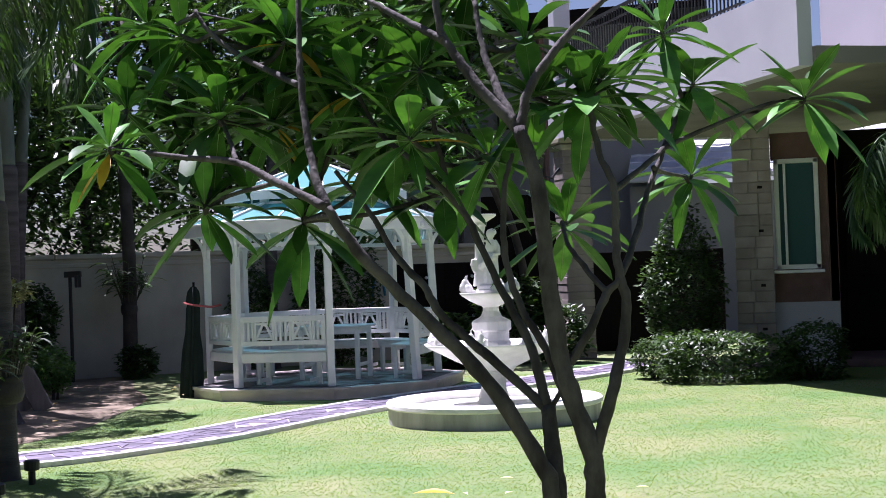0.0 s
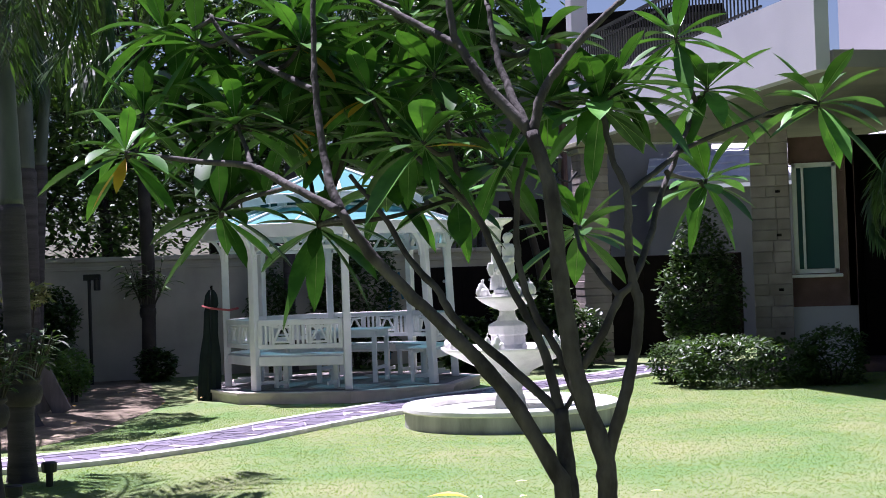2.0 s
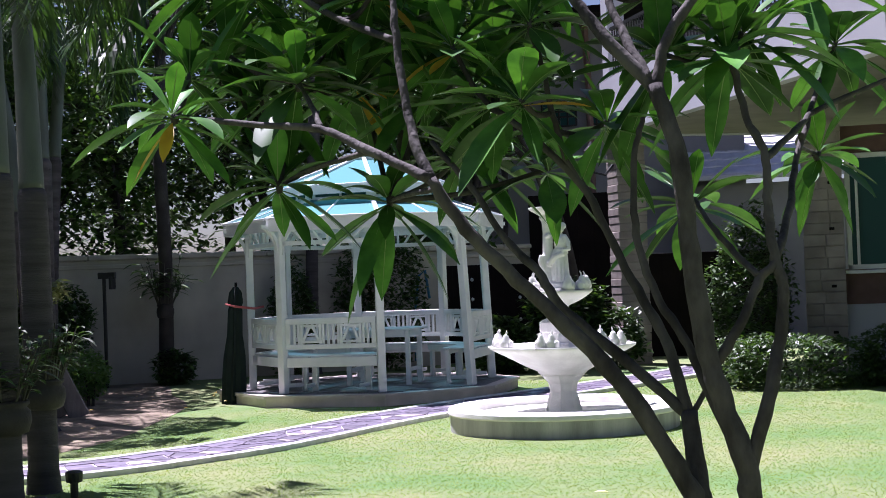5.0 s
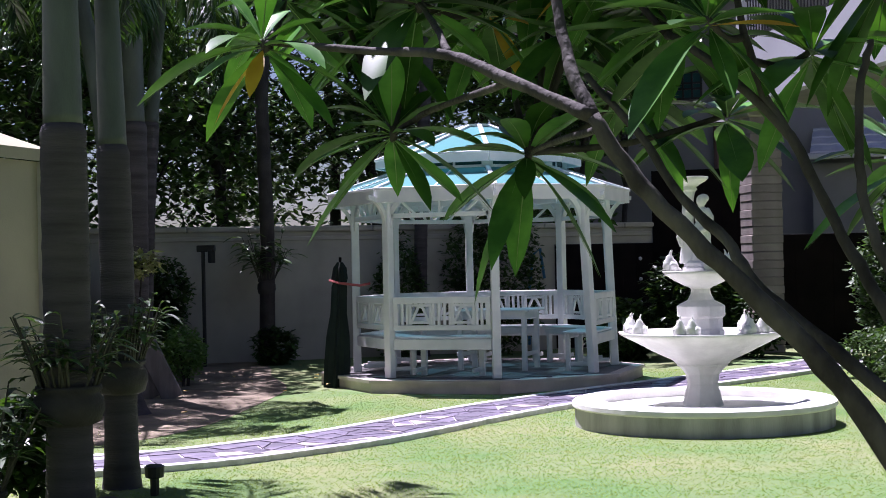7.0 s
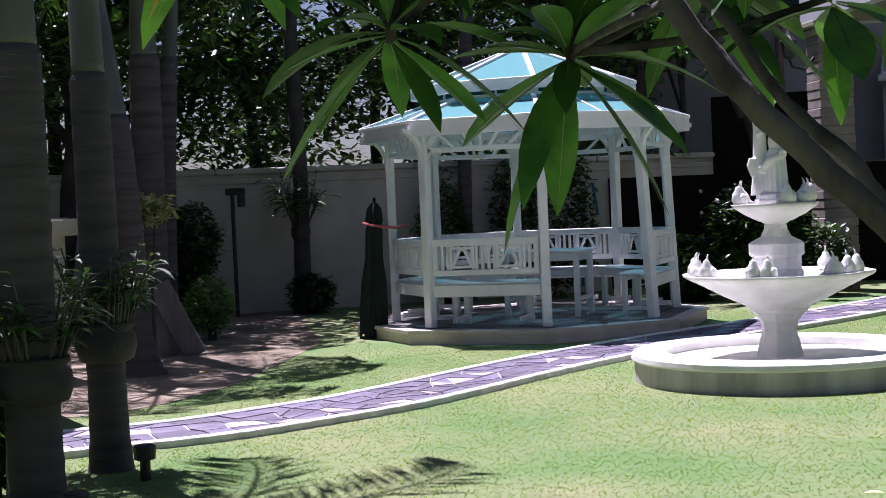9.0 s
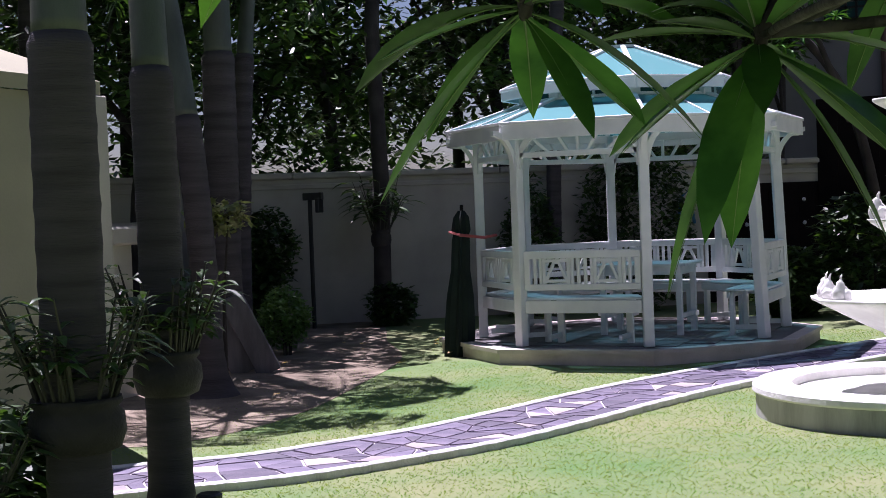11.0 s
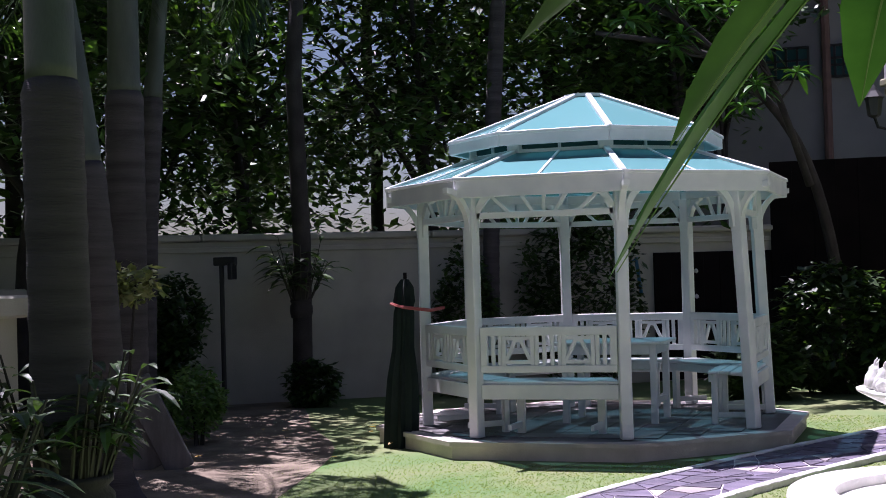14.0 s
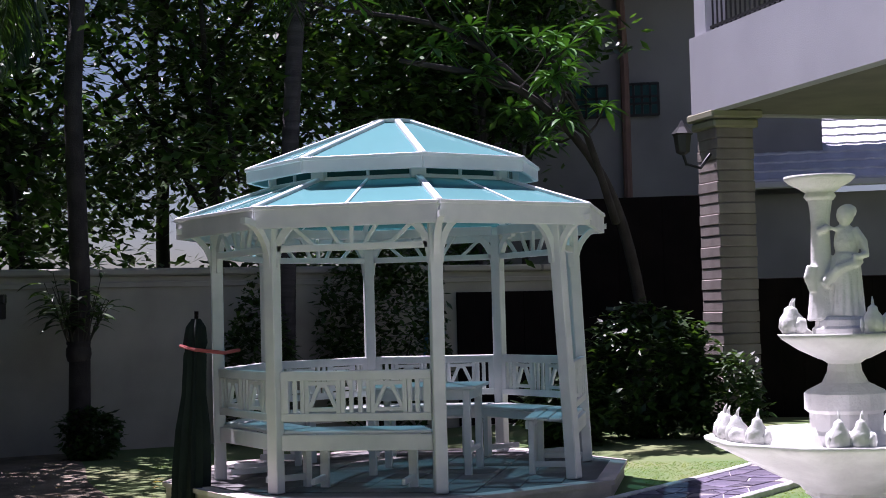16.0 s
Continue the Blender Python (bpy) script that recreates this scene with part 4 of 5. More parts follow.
def make_palm(at, r, h, lean, nfr, seed, label, flare=1.5, crown=True, frond=2.2, ring=None):
    rng = random.Random(seed)
    t = thing("palm_tree", label, "palm tree", at, group="palms beside the path")
    bm = bmesh.new()
    pts, rad = [], []
    n = int(h / 0.055)
    ring = ring if ring else h * 0.8
    for i in range(n + 1):
        z = h * i / n - 0.05
        k = z / h
        pts.append(Vector((lean[0] * k * k, lean[1] * k * k, z)))
        rr = r * (1 + (flare - 1) * math.exp(-z / 0.16))
        rr *= 1 + 0.18 * max(0, 0.6 - abs(k - 0.35)) * 0.6
        if z < ring:
            rr *= 1.02 if i % 3 == 0 else 0.985 + 0.01 * rng.random()
        else:
            rr *= 0.86 - 0.25 * (z - ring) / max(0.1, h - ring)
        rad.append(rr)
    j = next((i for i, p in enumerate(pts) if p.z >= ring), n)
    tube(bm, pts[:j + 1], rad[:j + 1], 16)
    part("trunk", bm, M_PALMBARK, t, smooth=True)
    if j < n:
        bm = bmesh.new()
        tube(bm, pts[j:], rad[j:], 16)
        part("crownshaft", bm, M_CROWN, t, "smooth grey-green crownshaft", smooth=True)
    if not crown:
        return t
    top = pts[-1]
    for f in range(nfr):
        a = f * 2.399 + rng.uniform(-.3, .3)
        el = rng.uniform(0.1, 1.1)
        d = Vector((math.cos(a), math.sin(a), 0))
        L = frond * rng.uniform(.8, 1.15)
        rach = []
        p = top.copy()
        ang = el
        for s in range(15):
            rach.append(p.copy())
            p = p + (d * math.cos(ang) + Vector((0, 0, math.sin(ang)))) * L / 14
            ang -= 0.17 + 0.05 * rng.random()
        bm = bmesh.new()
        tube(bm, rach, [0.025 * (1 - i / 16) + 0.003 for i in range(15)], 5)
        fr = part("frond", bm, M_PALM, t)
        V, F = [], []
        side = Vector((-d.y, d.x, 0))
        for s in range(2, 15):
            for q in range(4):
                fpos = (s + q / 4) if s < 14 else 14
                i0 = int(min(fpos, 13))
                c = rach[i0].lerp(rach[i0 + 1], fpos - i0)
                tang = (rach[i0 + 1] - rach[i0]).normalized()
                for sg in (-1, 1):
                    dd = (side * sg * rng.uniform(.55, .9) + tang * rng.uniform(.3, .6) + Vector((0, 0, rng.uniform(-.9, .25))))
                    ll = L * 0.2 * math.sin(math.pi * min(1, (fpos + 2) / 17)) + 0.08
                    leaf_faces(V, F, c, dd, ll, 0.032, droop=rng.uniform(.2, .7), fold=0.05, n=2)
        mesh_from("leaf_blade", V, F, M_PALM, fr)
    return t


M_CROWN = mat("crownshaft_skin", (0.055, 0.066, 0.055), (0.10, 0.115, 0.10), scale=2, rough=0.55, bump=0.1, vscale=(2, 2, 0.6))
PALM1 = make_palm((0.57, -8.47, 0), 0.13, 4.6, (-0.06, 0.05), 11, 1, "thick ringed palm trunk with a smooth grey crownshaft", ring=2.32, frond=2.0, flare=1.25)
PALM2 = make_palm((0.14, -7.2, 0), 0.108, 4.8, (-0.3, 0.3), 11, 2, "slim ringed palm with a plant basket tied to it", ring=2.3, frond=2.2, flare=1.25)
make_palm((-2.45, -2.85, 0), 0.115, 5.4, (-0.9, 0.3), 12, 3, "palm with a flared root base on bare earth", flare=2.2, ring=2.4, frond=2.4)
make_palm((-3.5, -0.9, 0), 0.16, 6.2, (0.05, 0.0), 14, 4, "thick grey palm trunk in front of the wall", ring=3.2, frond=2.1)
make_palm((-4.5, 1.0, 0), 0.11, 5.2, (0.2, 0.3), 13, 5, "slender palm near the boundary wall", ring=3.4, frond=1.8)
make_palm((-6.3, -0.4, 0), 0.13, 6.0, (0.3, -0.2), 14, 6, "tall palm in the shaded corner", ring=4.2, frond=3.0)
make_palm((-2.4, 6.0, 0), 0.10, 7.2, (0.3, 0.4), 12, 7, "tall slender palm by the wall behind the gazebo", ring=5.8, frond=2.8)
make_palm((8.15, -0.8, 0), 0.10, 2.9, (0.0, 0.0), 18, 8, "palm with arching fronds beside the house", ring=2.3, frond=1.6)


def make_broadleaf(at, h, cr, seed, label, name="tree", n=5200, leaf=0.2, trunk=0.14, mat_=None, zlow=0.35):
    rng = random.Random(seed)
    t = thing(name, label, "tree", at)
    bm = bmesh.new()
    pts = [Vector((0, 0, -.05))]
    for i in range(8):
        pts.append(pts[-1] + Vector((rng.uniform(-.12, .12), rng.uniform(-.12, .12), h * 0.085)))
    tube(bm, pts, [trunk * (1 - 0.07 * i) * (1.35 if i == 0 else 1) for i in range(9)], 9)
    part("trunk", bm, M_DBARK, t, smooth=True)
    clumps = []
    for i in range(12):
        a = i * 2.399
        st = pts[rng.randint(4, 8)]
        e = Vector((math.cos(a) * cr * rng.uniform(.5, .95), math.sin(a) * cr * rng.uniform(.5, .95), h * rng.uniform(zlow, 0.95)))
        bm = bmesh.new()
        m = (st + e) / 2 + Vector((0, 0, 0.15))
        q = spline([st, m, e], 4)
        tube(bm, q, [trunk * .42 * (1 - .85 * k / (len(q) - 1)) + .006 for k in range(len(q))], 6)
        part("limb", bm, M_DBARK, t, smooth=True)
        clumps += [(e, 1.0), (m, 0.8), (e + Vector((rng.uniform(-.8, .8), rng.uniform(-.8, .8), rng.uniform(-.5, .6))), .8)]
    for i in range(10):
        clumps.append((Vector((rng.uniform(-cr, cr) * .7, rng.uniform(-cr, cr) * .7, h * rng.uniform(zlow, 1.0))), 0.9))
    V, F = [], []
    for i in range(n):
        c, s = clumps[rng.randrange(len(clumps))]
        v = Vector((rng.gauss(0, 1), rng.gauss(0, 1), rng.gauss(0, .75))) * (cr * 0.21 * s)
        small_leaf(V, F, c + v, rng, leaf * rng.uniform(.6, 1.3))
    mesh_from("crown", V, F, mat_ or M_TREE, t)
    return t


def on_wall(s, d):
    p = WALL_A + WU * s - WN * d
    return (p.x, p.y, 0)


for s, d, h, cr, sd, lf in ((-7, 3.0, 8.5, 2.6, 21, .2), (-3.6, 2.6, 9.5, 2.7, 22, .2), (-0.6, 3.2, 9.0, 2.6, 23, .22), (2.2, 2.2, 8.0, 2.4, 24, .2), (4.6, 3.2, 8.5, 2.6, 25, .2),
                            (-5.2, 6.2, 11.5, 3.4, 27, .26), (-1.5, 6.5, 12, 3.6, 28, .26), (2.4, 6.2, 11, 3.4, 29, .26), (-10, 4.0, 10, 3.2, 30, .24), (6.5, 7.0, 11, 3.4, 33, .26), (-9.5, -2.5, 8.5, 2.6, 36, .2), (-12, 0.5, 9.5, 3.0, 37, .22), (-7.8, 1.6, 8.0, 2.4, 38, .2)):
    make_broadleaf(on_wall(s, d), h, cr, sd, "tall broadleaf tree behind the garden wall", n=9500 if d < 4 else 7000, leaf=lf, zlow=0.18)


# added trees, mostly out of view: they cut sky fill and shade the left
for x, y, h, cr, sd in ((-6, -17, 8, 2.8, 81), (-6.9, 2.3, 7.5, 2.3, 88), (-7.8, -2.4, 7.5, 2.4, 89), (-6.6, -4.6, 7.0, 2.2, 90), (-1.5, -23.5, 9, 3.0, 82), (3.5, -25.5, 9.5, 3.2, 83), (10.5, -25, 9, 3.0, 84), (14.5, -17, 8.5, 2.8, 85), (14, -9.5, 8.5, 2.8, 86), (13.5, -4, 8, 2.6, 87)):
    make_broadleaf((x, y, 0), h, cr, sd, "tall broadleaf tree added at the garden edge to block sky and sun", n=7000 if y > -5 and x < 0 else 5000, leaf=.22 if y > -5 and x < 0 else .3, zlow=0.45 if y > -5 and x < 0 else 0.12)


make_broadleaf((-0.9, 10.8, 0), 8.2, 1.7, 91, "leafy tree in front of the neighbouring house", n=8000, leaf=.2, zlow=0.42)
make_broadleaf((-0.3, 11.6, 0), 8.6, 1.3, 92, "slim tall tree in front of the neighbouring house", n=6000, leaf=.18, trunk=0.07, zlow=0.72)


def make_shrub(at, rx, ry, rz, n, leaf, seed, label, name="shrub", mat_=None, boxy=False, zc=None, stems=3):
    """A bush: short stems inside a shell of small leaves."""
    rng = random.Random(seed)
    t = thing(name, label, "shrub" if name == "shrub" else name.replace("_", " "), at)
    zc = zc if zc is not None else rz * 0.95
    for i in range(stems):
        a = i * 2.4
        bm = bmesh.new()
        tube(bm, [(0.04 * math.cos(a), 0.04 * math.sin(a), -.03), (0.2 * rx * math.cos(a), 0.2 * ry * math.sin(a), zc * .5), (0.5 * rx * math.cos(a), 0.5 * ry * math.sin(a), zc)], [.022, .016, .008], 6)
        part("stem", bm, M_DBARK, t)
    V, F = [], []
    ph = [rng.uniform(0, 6) for _ in range(6)]
    for i in range(n):
        u = Vector((rng.gauss(0, 1), rng.gauss(0, 1), rng.gauss(0, 1))).normalized()
        if boxy:
            m = max(abs(u.x), abs(u.y), abs(u.z))
            u = u.lerp(u / m, 0.75)
        r = rng.uniform(.72, 1.04) * (1 + 0.10 * math.sin(3 * u.x + ph[0]) + 0.08 * math.sin(5 * u.y + ph[1]) + 0.06 * math.sin(7 * u.z + ph[2]))
        c = Vector((u.x * rx * r, u.y * ry * r, zc + u.z * rz * r))
        if c.z < 0.01:
            c.z = rng.uniform(.01, .1)
        small_leaf(V, F, c, rng, leaf * rng.uniform(.6, 1.3))
    mesh_from("foliage", V, F, mat_ or M_SHRUB, t)
    return t


# shrubs along the wall and beside the house
# ball leaves far lighter than the other shrubs: sunlight put into the colour
M_BALL = leaf_mat("sunlit_ball_leaf", (0.10, 0.20, 0.055), (0.17, 0.29, 0.09), through_light=0.3, vary=0.3)
make_shrub((-3.55, 0.35, 0), .30, .30, .29, 2600, .07, 41, "clipped round green shrub beside the wall", name="ball_shrub", zc=0.42, mat_=M_BALL)
make_shrub((-5.6, 2.7, 0), .5, .45, .8, 3600, .13, 42, "loose leafy shrub against the wall")
make_shrub((-5.6, 3.1, 0), .4, .35, .3, 1500, .1, 43, "low dark shrub against the wall")
make_shrub((-4.05, 4.1, 0), .35, .3, .30, 1400, .1, 44, "low dark shrub against the wall")
make_shrub((-2.6, 5.6, 0), .45, .4, .95, 2600, .11, 45, "climbing shrub on the wall behind the gazebo")
make_shrub((-1.3, 6.4, 0), .75, .5, 1.2, 4800, .12, 46, "dense leafy shrub on the wall behind the gazebo", zc=1.2)
make_shrub((1.1, 5.2, 0), .52, .45, .44, 3000, .14, 47, "leafy dark shrub beside the gazebo")
make_shrub((2.0, 6.0, 0), .7, .5, .8, 3400, .15, 48, "broad-leaved shrub in front of the pillar")
make_shrub((5.0, 3.3, 0), .58, .5, 1.15, 7000, .10, 49, "tall dark clipped shrub beside the house pier")
make_shrub((5.75, 1.5, 0), .95, .45, .34, 6000, .075, 50, "low dark clipped hedge beside the lawn", name="hedge", boxy=True)
make_shrub((6.85, 1.7, 0), .42, .42, .36, 3400, .07, 51, "pale green clipped hedge end in sunlight", name="hedge", boxy=True)
make_shrub((4.65, 2.2, 0), .32, .3, .32, 1500, .08, 52, "yellow-green low shrub at the hedge end")
make_shrub((0.0, -8.1, 0), .22, .2, .3, 900, .13, 57, "dark leafy plant between the two palms", zc=.42)
M_PALE = leaf_mat("pale_leaf", (0.30, 0.30, 0.16), (0.18, 0.24, 0.08), through_light=0.2)
make_shrub((-2.75, -2.2, 0), .26, .24, .14, 420, .13, 54, "thin straggling plant with pale leaves by the palm", mat_=M_PALE, zc=1.55)
make_shrub((-5.35, 2.9, 0), .45, .4, .5, 2600, .10, 55, "dark leafy shrub behind the round shrub", zc=1.1)
make_shrub((2.7, 5.9, 0), .5, .4, .5, 2200, .12, 56, "low dark shrub in front of the pillar")


# ---- other buildings ----
def make_annex():
    a = thing("annex", "pale yellow rendered garden building with a sloping eave", "building", kind="structure")
    a.location = (-1.06, 1.12, 0)
    bm = bmesh.new()
    box(bm, (3.4, 9.0, 2.4), (-2.38, -10.9, 1.2))
    part("wall_face", bm, M_YELLOW, a)
    bm = bmesh.new()
    box(bm, (0.16, 0.16, 2.4), (-0.66, -6.42, 1.2), bev=0.01)
    part("corner_pilaster", bm, M_WALL, a)
    bm = bmesh.new()
    v = [(-0.62, -6.36), (-0.62, -15.45), (-4.15, -15.45), (-4.15, -6.36)]
    lo = [bm.verts.new((x, y, 2.40 if x > -1 else 3.6)) for x, y in v]
    hi = [bm.verts.new((x, y, 2.50 if x > -1 else 3.7)) for x, y in v]
    bm.faces.new(lo)
    bm.faces.new(hi[::-1])
    for i in range(4):
        j = (i + 1) % 4
        bm.faces.new((lo[j], lo[i], hi[i], hi[j]))
    bmesh.ops.recalc_face_normals(bm, faces=bm.faces)
    part("roof", bm, M_YELLOW, a)


make_annex()


def make_low_wall():
    w = thing("wall_low", "short low cream wall end with a thick flat coping", "wall", kind="structure")
    bm = bmesh.new()
    box(bm, (1.2, 0.3, 1.33), (-3.75, -3.1, 0.665))
    part("wall_body", bm, M_WALL, w)
    bm = bmesh.new()
    box(bm, (1.4, 0.5, 0.16), (-3.75, -3.1, 1.41), bev=0.02)
    part("coping", bm, M_WALL, w)


make_low_wall()


def make_side_wall():
    w = thing("wall_west", "low cream garden wall with a flat coping", "wall", kind="structure")
    bm = bmesh.new()
    box(bm, (0.2, 9.5, 1.35), (-7.0, -1.6, 0.675))
    part("wall_body", bm, M_WALL, w)
    bm = bmesh.new()
    box(bm, (0.5, 9.6, 0.16), (-7.0, -1.6, 1.44), bev=0.02)
    part("coping", bm, M_WALL, w)


make_side_wall()


def make_neighbour():
    n = thing("neighbour_house", "white neighbouring house with dark gridded windows and a downpipe", "house", kind="structure")
    Y = 14.0
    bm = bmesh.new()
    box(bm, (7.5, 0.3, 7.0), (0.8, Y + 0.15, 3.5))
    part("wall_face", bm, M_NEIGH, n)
    for cx, w in ((0.62, 0.75), (1.58, 0.56), (-2.2, 1.2), (3.2, 0.8)):
        bm = bmesh.new()
        box(bm, (w, 0.05, 0.5), (cx, Y - 0.03, 5.05))
        win = part("window", bm, M_DARKWIN, n)
        bm = bmesh.new()
        for i in range(5):
            box(bm, (0.04, 0.05, 0.56), (cx - w / 2 + i * w / 4, Y - 0.07, 5.05))
        for z in (4.78, 4.98, 5.1, 5.32):
            box(bm, (w, 0.05, 0.04), (cx, Y - 0.07, z))
        part("window_grille", bm, M_IRON, win, "dark window bars")
    bm = bmesh.new()
    tube(bm, [(1.3, Y - 0.1, 0.0), (1.3, Y - 0.1, 5.6), (1.25, Y - 0.1, 7.0)], 0.075, 8)
    part("downpipe", bm, M_BROWN, n, "brown downpipe")
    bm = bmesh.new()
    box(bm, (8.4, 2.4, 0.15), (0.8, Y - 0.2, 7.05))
    part("eave", bm, M_DARKWOOD_SHADE, n)
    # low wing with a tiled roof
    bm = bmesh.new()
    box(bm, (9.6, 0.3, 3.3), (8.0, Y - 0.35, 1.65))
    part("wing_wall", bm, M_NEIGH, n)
    bm = bmesh.new()
    box(bm, (9.7, 0.12, 0.12), (8.0, Y - 1.0, 3.42), bev=0.02)
    part("gutter", bm, M_HOUSE, n)
    for r in range(8):
        bm = bmesh.new()
        prev = None
        for i in range(61):
            x = 3.2 + 9.6 * i / 60
            dz = 0.05 * abs(math.sin(i * math.pi / 2.0 + 0.6))
            a = bm.verts.new((x, Y - 0.95 + r * 0.3, 3.48 + r * 0.17 + dz))
            b = bm.verts.new((x, Y - 0.95 + (r + 1) * 0.3, 3.48 + (r + 1) * 0.17 - 0.03 + dz))
            c = bm.verts.new((x, Y - 0.95 + r * 0.3, 3.43 + r * 0.17))
            if prev:
                bm.faces.new((prev[0], a, b, prev[1]))
                bm.faces.new((prev[2], c, a, prev[0]))
            prev = (a, b, c)
        part("tile_course", bm, M_ROOFTILE, n, "pale grey roof tiles")


M_ROOFTILE = mat("pale_roof_tile", (0.62, 0.62, 0.66), (0.48, 0.48, 0.52), scale=3, rough=0.6, bump=0.2)
make_neighbour()


def make_gate():
    g = thing("gate", "dark garden gate with pale round studs in the wall", "gate", kind="structure")
    g.matrix_basis = Matrix.Translation(WALL_A) @ pose(0, 0, 0, 0, 0, WALL_DEG)
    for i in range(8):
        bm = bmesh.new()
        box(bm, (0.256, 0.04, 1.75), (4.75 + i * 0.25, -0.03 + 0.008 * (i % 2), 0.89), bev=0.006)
        part("plank", bm, M_DARKWOOD_SHADE, g)
    for x in (5.25, 6.2):
        for z in (0.75, 1.15, 1.5):
            bm = bmesh.new()
            bmesh.ops.create_icosphere(bm, subdivisions=1, radius=0.035, matrix=pose(x, -0.055, z))
            part("stud", bm, M_KERB, g)
    bm = bmesh.new()
    tube(bm, [(4.1, -0.08, 0.1), (4.12, -0.08, 1.0), (4.2, -0.08, 1.6), (4.32, -0.1, 1.7), (4.4, -0.08, 1.2)], 0.025, 6)
    ob = part("garden_hose", bm, M_HOSE)
    ob.matrix_basis = g.matrix_basis.copy()
    tagged(ob, "blue garden hose hanging on the wall", "hose")


M_HOSE = mat("blue_hose", (0.02, 0.12, 0.22), (0.03, 0.16, 0.28), rough=0.4)
make_gate()

# ---- garden things ----
def make_board():
    b = thing("grey_board", "weathered grey wooden board leaning beside the palms", "board", (-3.1, -1.25, 0))
    for i in range(2):
        bm = bmesh.new()
        box(bm, (0.24, 0.05, 0.85), (0, 0, 0.425), pose(i * 0.25, 0.06 * i, 0.0, 8, -24, 24), bev=0.01)
        part("plank", bm, M_BOARD, b)


M_BOARD = mat("weathered_board", (0.17, 0.165, 0.185), (0.10, 0.10, 0.11), scale=3, rough=0.85, bump=0.3, vscale=(4, 4, 0.5))
make_board()


def make_umbrella():
    u = thing("closed_parasol", "dark green folded garden parasol tied to a gazebo post", "parasol", (-1.53, 0.46, 0))
    bm = bmesh.new()
    prev = None
    prof = ((0.135, 0.0), (0.135, 0.3), (0.12, 0.62), (0.085, 0.9), (0.08, 1.22), (0.07, 1.26), (0.085, 1.32), (0.07, 1.45), (0.03, 1.52))
    for r, z in prof:
        ring = [bm.verts.new((r * (1 + 0.22 * math.cos(k * math.pi)) * math.cos(2 * math.pi * k / 20) + 0.05 * z, r * (1 + 0.22 * math.cos(k * math.pi)) * math.sin(2 * math.pi * k / 20), z)) for k in range(20)]
        if prev:
            for k in range(20):
                bm.faces.new((prev[k], prev[(k + 1) % 20], ring[(k + 1) % 20], ring[k]))
        prev = ring
    bm.faces.new(prev)
    part("canopy", bm, M_GREENCLOTH, u, "folded dark green cloth")
    bm = bmesh.new()
    tube(bm, [(0.05, 0, 0.0), (0.08, 0, 1.58)], 0.018, 8)
    part("pole", bm, M_DARKWOOD_SHADE, u)
    bm = bmesh.new()
    tube(bm, [(-0.04, -0.06, 1.30), (0.1, -0.13, 1.27), (0.26, 0.16, 1.23), (0.34, 0.30, 1.25)], 0.016, 6)
    part("ribbon", bm, M_RIBBON, u, "faded red tie")


M_GREENCLOTH = mat("dark_green_cloth", (0.007, 0.014, 0.013), (0.012, 0.024, 0.02), scale=5, rough=0.9, bump=0.2)
M_RIBBON = mat("faded_red_ribbon", (0.40, 0.06, 0.06), (0.5, 0.15, 0.15), rough=0.8)
make_umbrella()


def make_epiphyte(at, r, seed, label, pot=True, leaves=26, big=1.0):
    """A hollow pot strapped round a trunk, with long canes and strap leaves."""
    rng = random.Random(seed)
    t = thing("orchid_pot", label, "potted plant", at)
    bm = bmesh.new()
    lathe(bm, [(r * 0.55, 0.0), (r * 0.95, 0.03), (r * 1.08, 0.10), (r * 1.05, 0.17), (r * 0.9, 0.20), (r * 1.02, 0.22), (r * 1.0, 0.245), (r * 0.8, 0.24), (r * 0.7, 0.2)], 24)
    part("pot", bm, M_POT, t, "dark clay pot", smooth=True)
    V, F = [], []
    for i in range(leaves):
        a = rng.uniform(0, 6.28)
        d = Vector((math.cos(a) * rng.uniform(.2, .6), math.sin(a) * rng.uniform(.2, .6), 1)).normalized()
        L = rng.uniform(.18, .5) * big
        st = Vector((math.cos(a) * r * .85, math.sin(a) * r * .85, .22))
        bm = bmesh.new()
        e = st + d * L
        tube(bm, [st, st + d * L * .5 + Vector((0, 0, .02)), e], [.008, .007, .004], 5)
        part("cane", bm, M_CANE, t)
        for k in range(5):
            c = st.lerp(e, .45 + .13 * k)
            b = rng.uniform(0, 6.28)
            leaf_faces(V, F, c, Vector((math.cos(b), math.sin(b), rng.uniform(.1, .9))), rng.uniform(.12, .24) * big, .042 * big, droop=.45, n=4)
    mesh_from("foliage", V, F, M_SHRUB, t)
    return t


M_POT = mat("dark_clay_pot", (0.022, 0.019, 0.018), (0.045, 0.037, 0.035), scale=6, rough=0.75, bump=0.3)
M_CANE = mat("orchid_cane", (0.07, 0.065, 0.045), (0.04, 0.037, 0.028), rough=0.7)
make_epiphyte((0.57, -8.47, 0.56), 0.19, 61, "dark clay orchid pot strapped round the palm trunk", leaves=40)
make_epiphyte((0.14, -7.19, 0.62), 0.165, 62, "clay pot of orchids tied to the slim palm", leaves=40)
make_epiphyte((0.25, -8.9, 0.0), 0.16, 64, "leafy potted plant at the foot of the palm", leaves=38, big=1.3)
make_epiphyte((-4.2, 4.1, 1.05), 0.13, 63, "fern clump growing on the thin trunk", leaves=26, big=1.7)


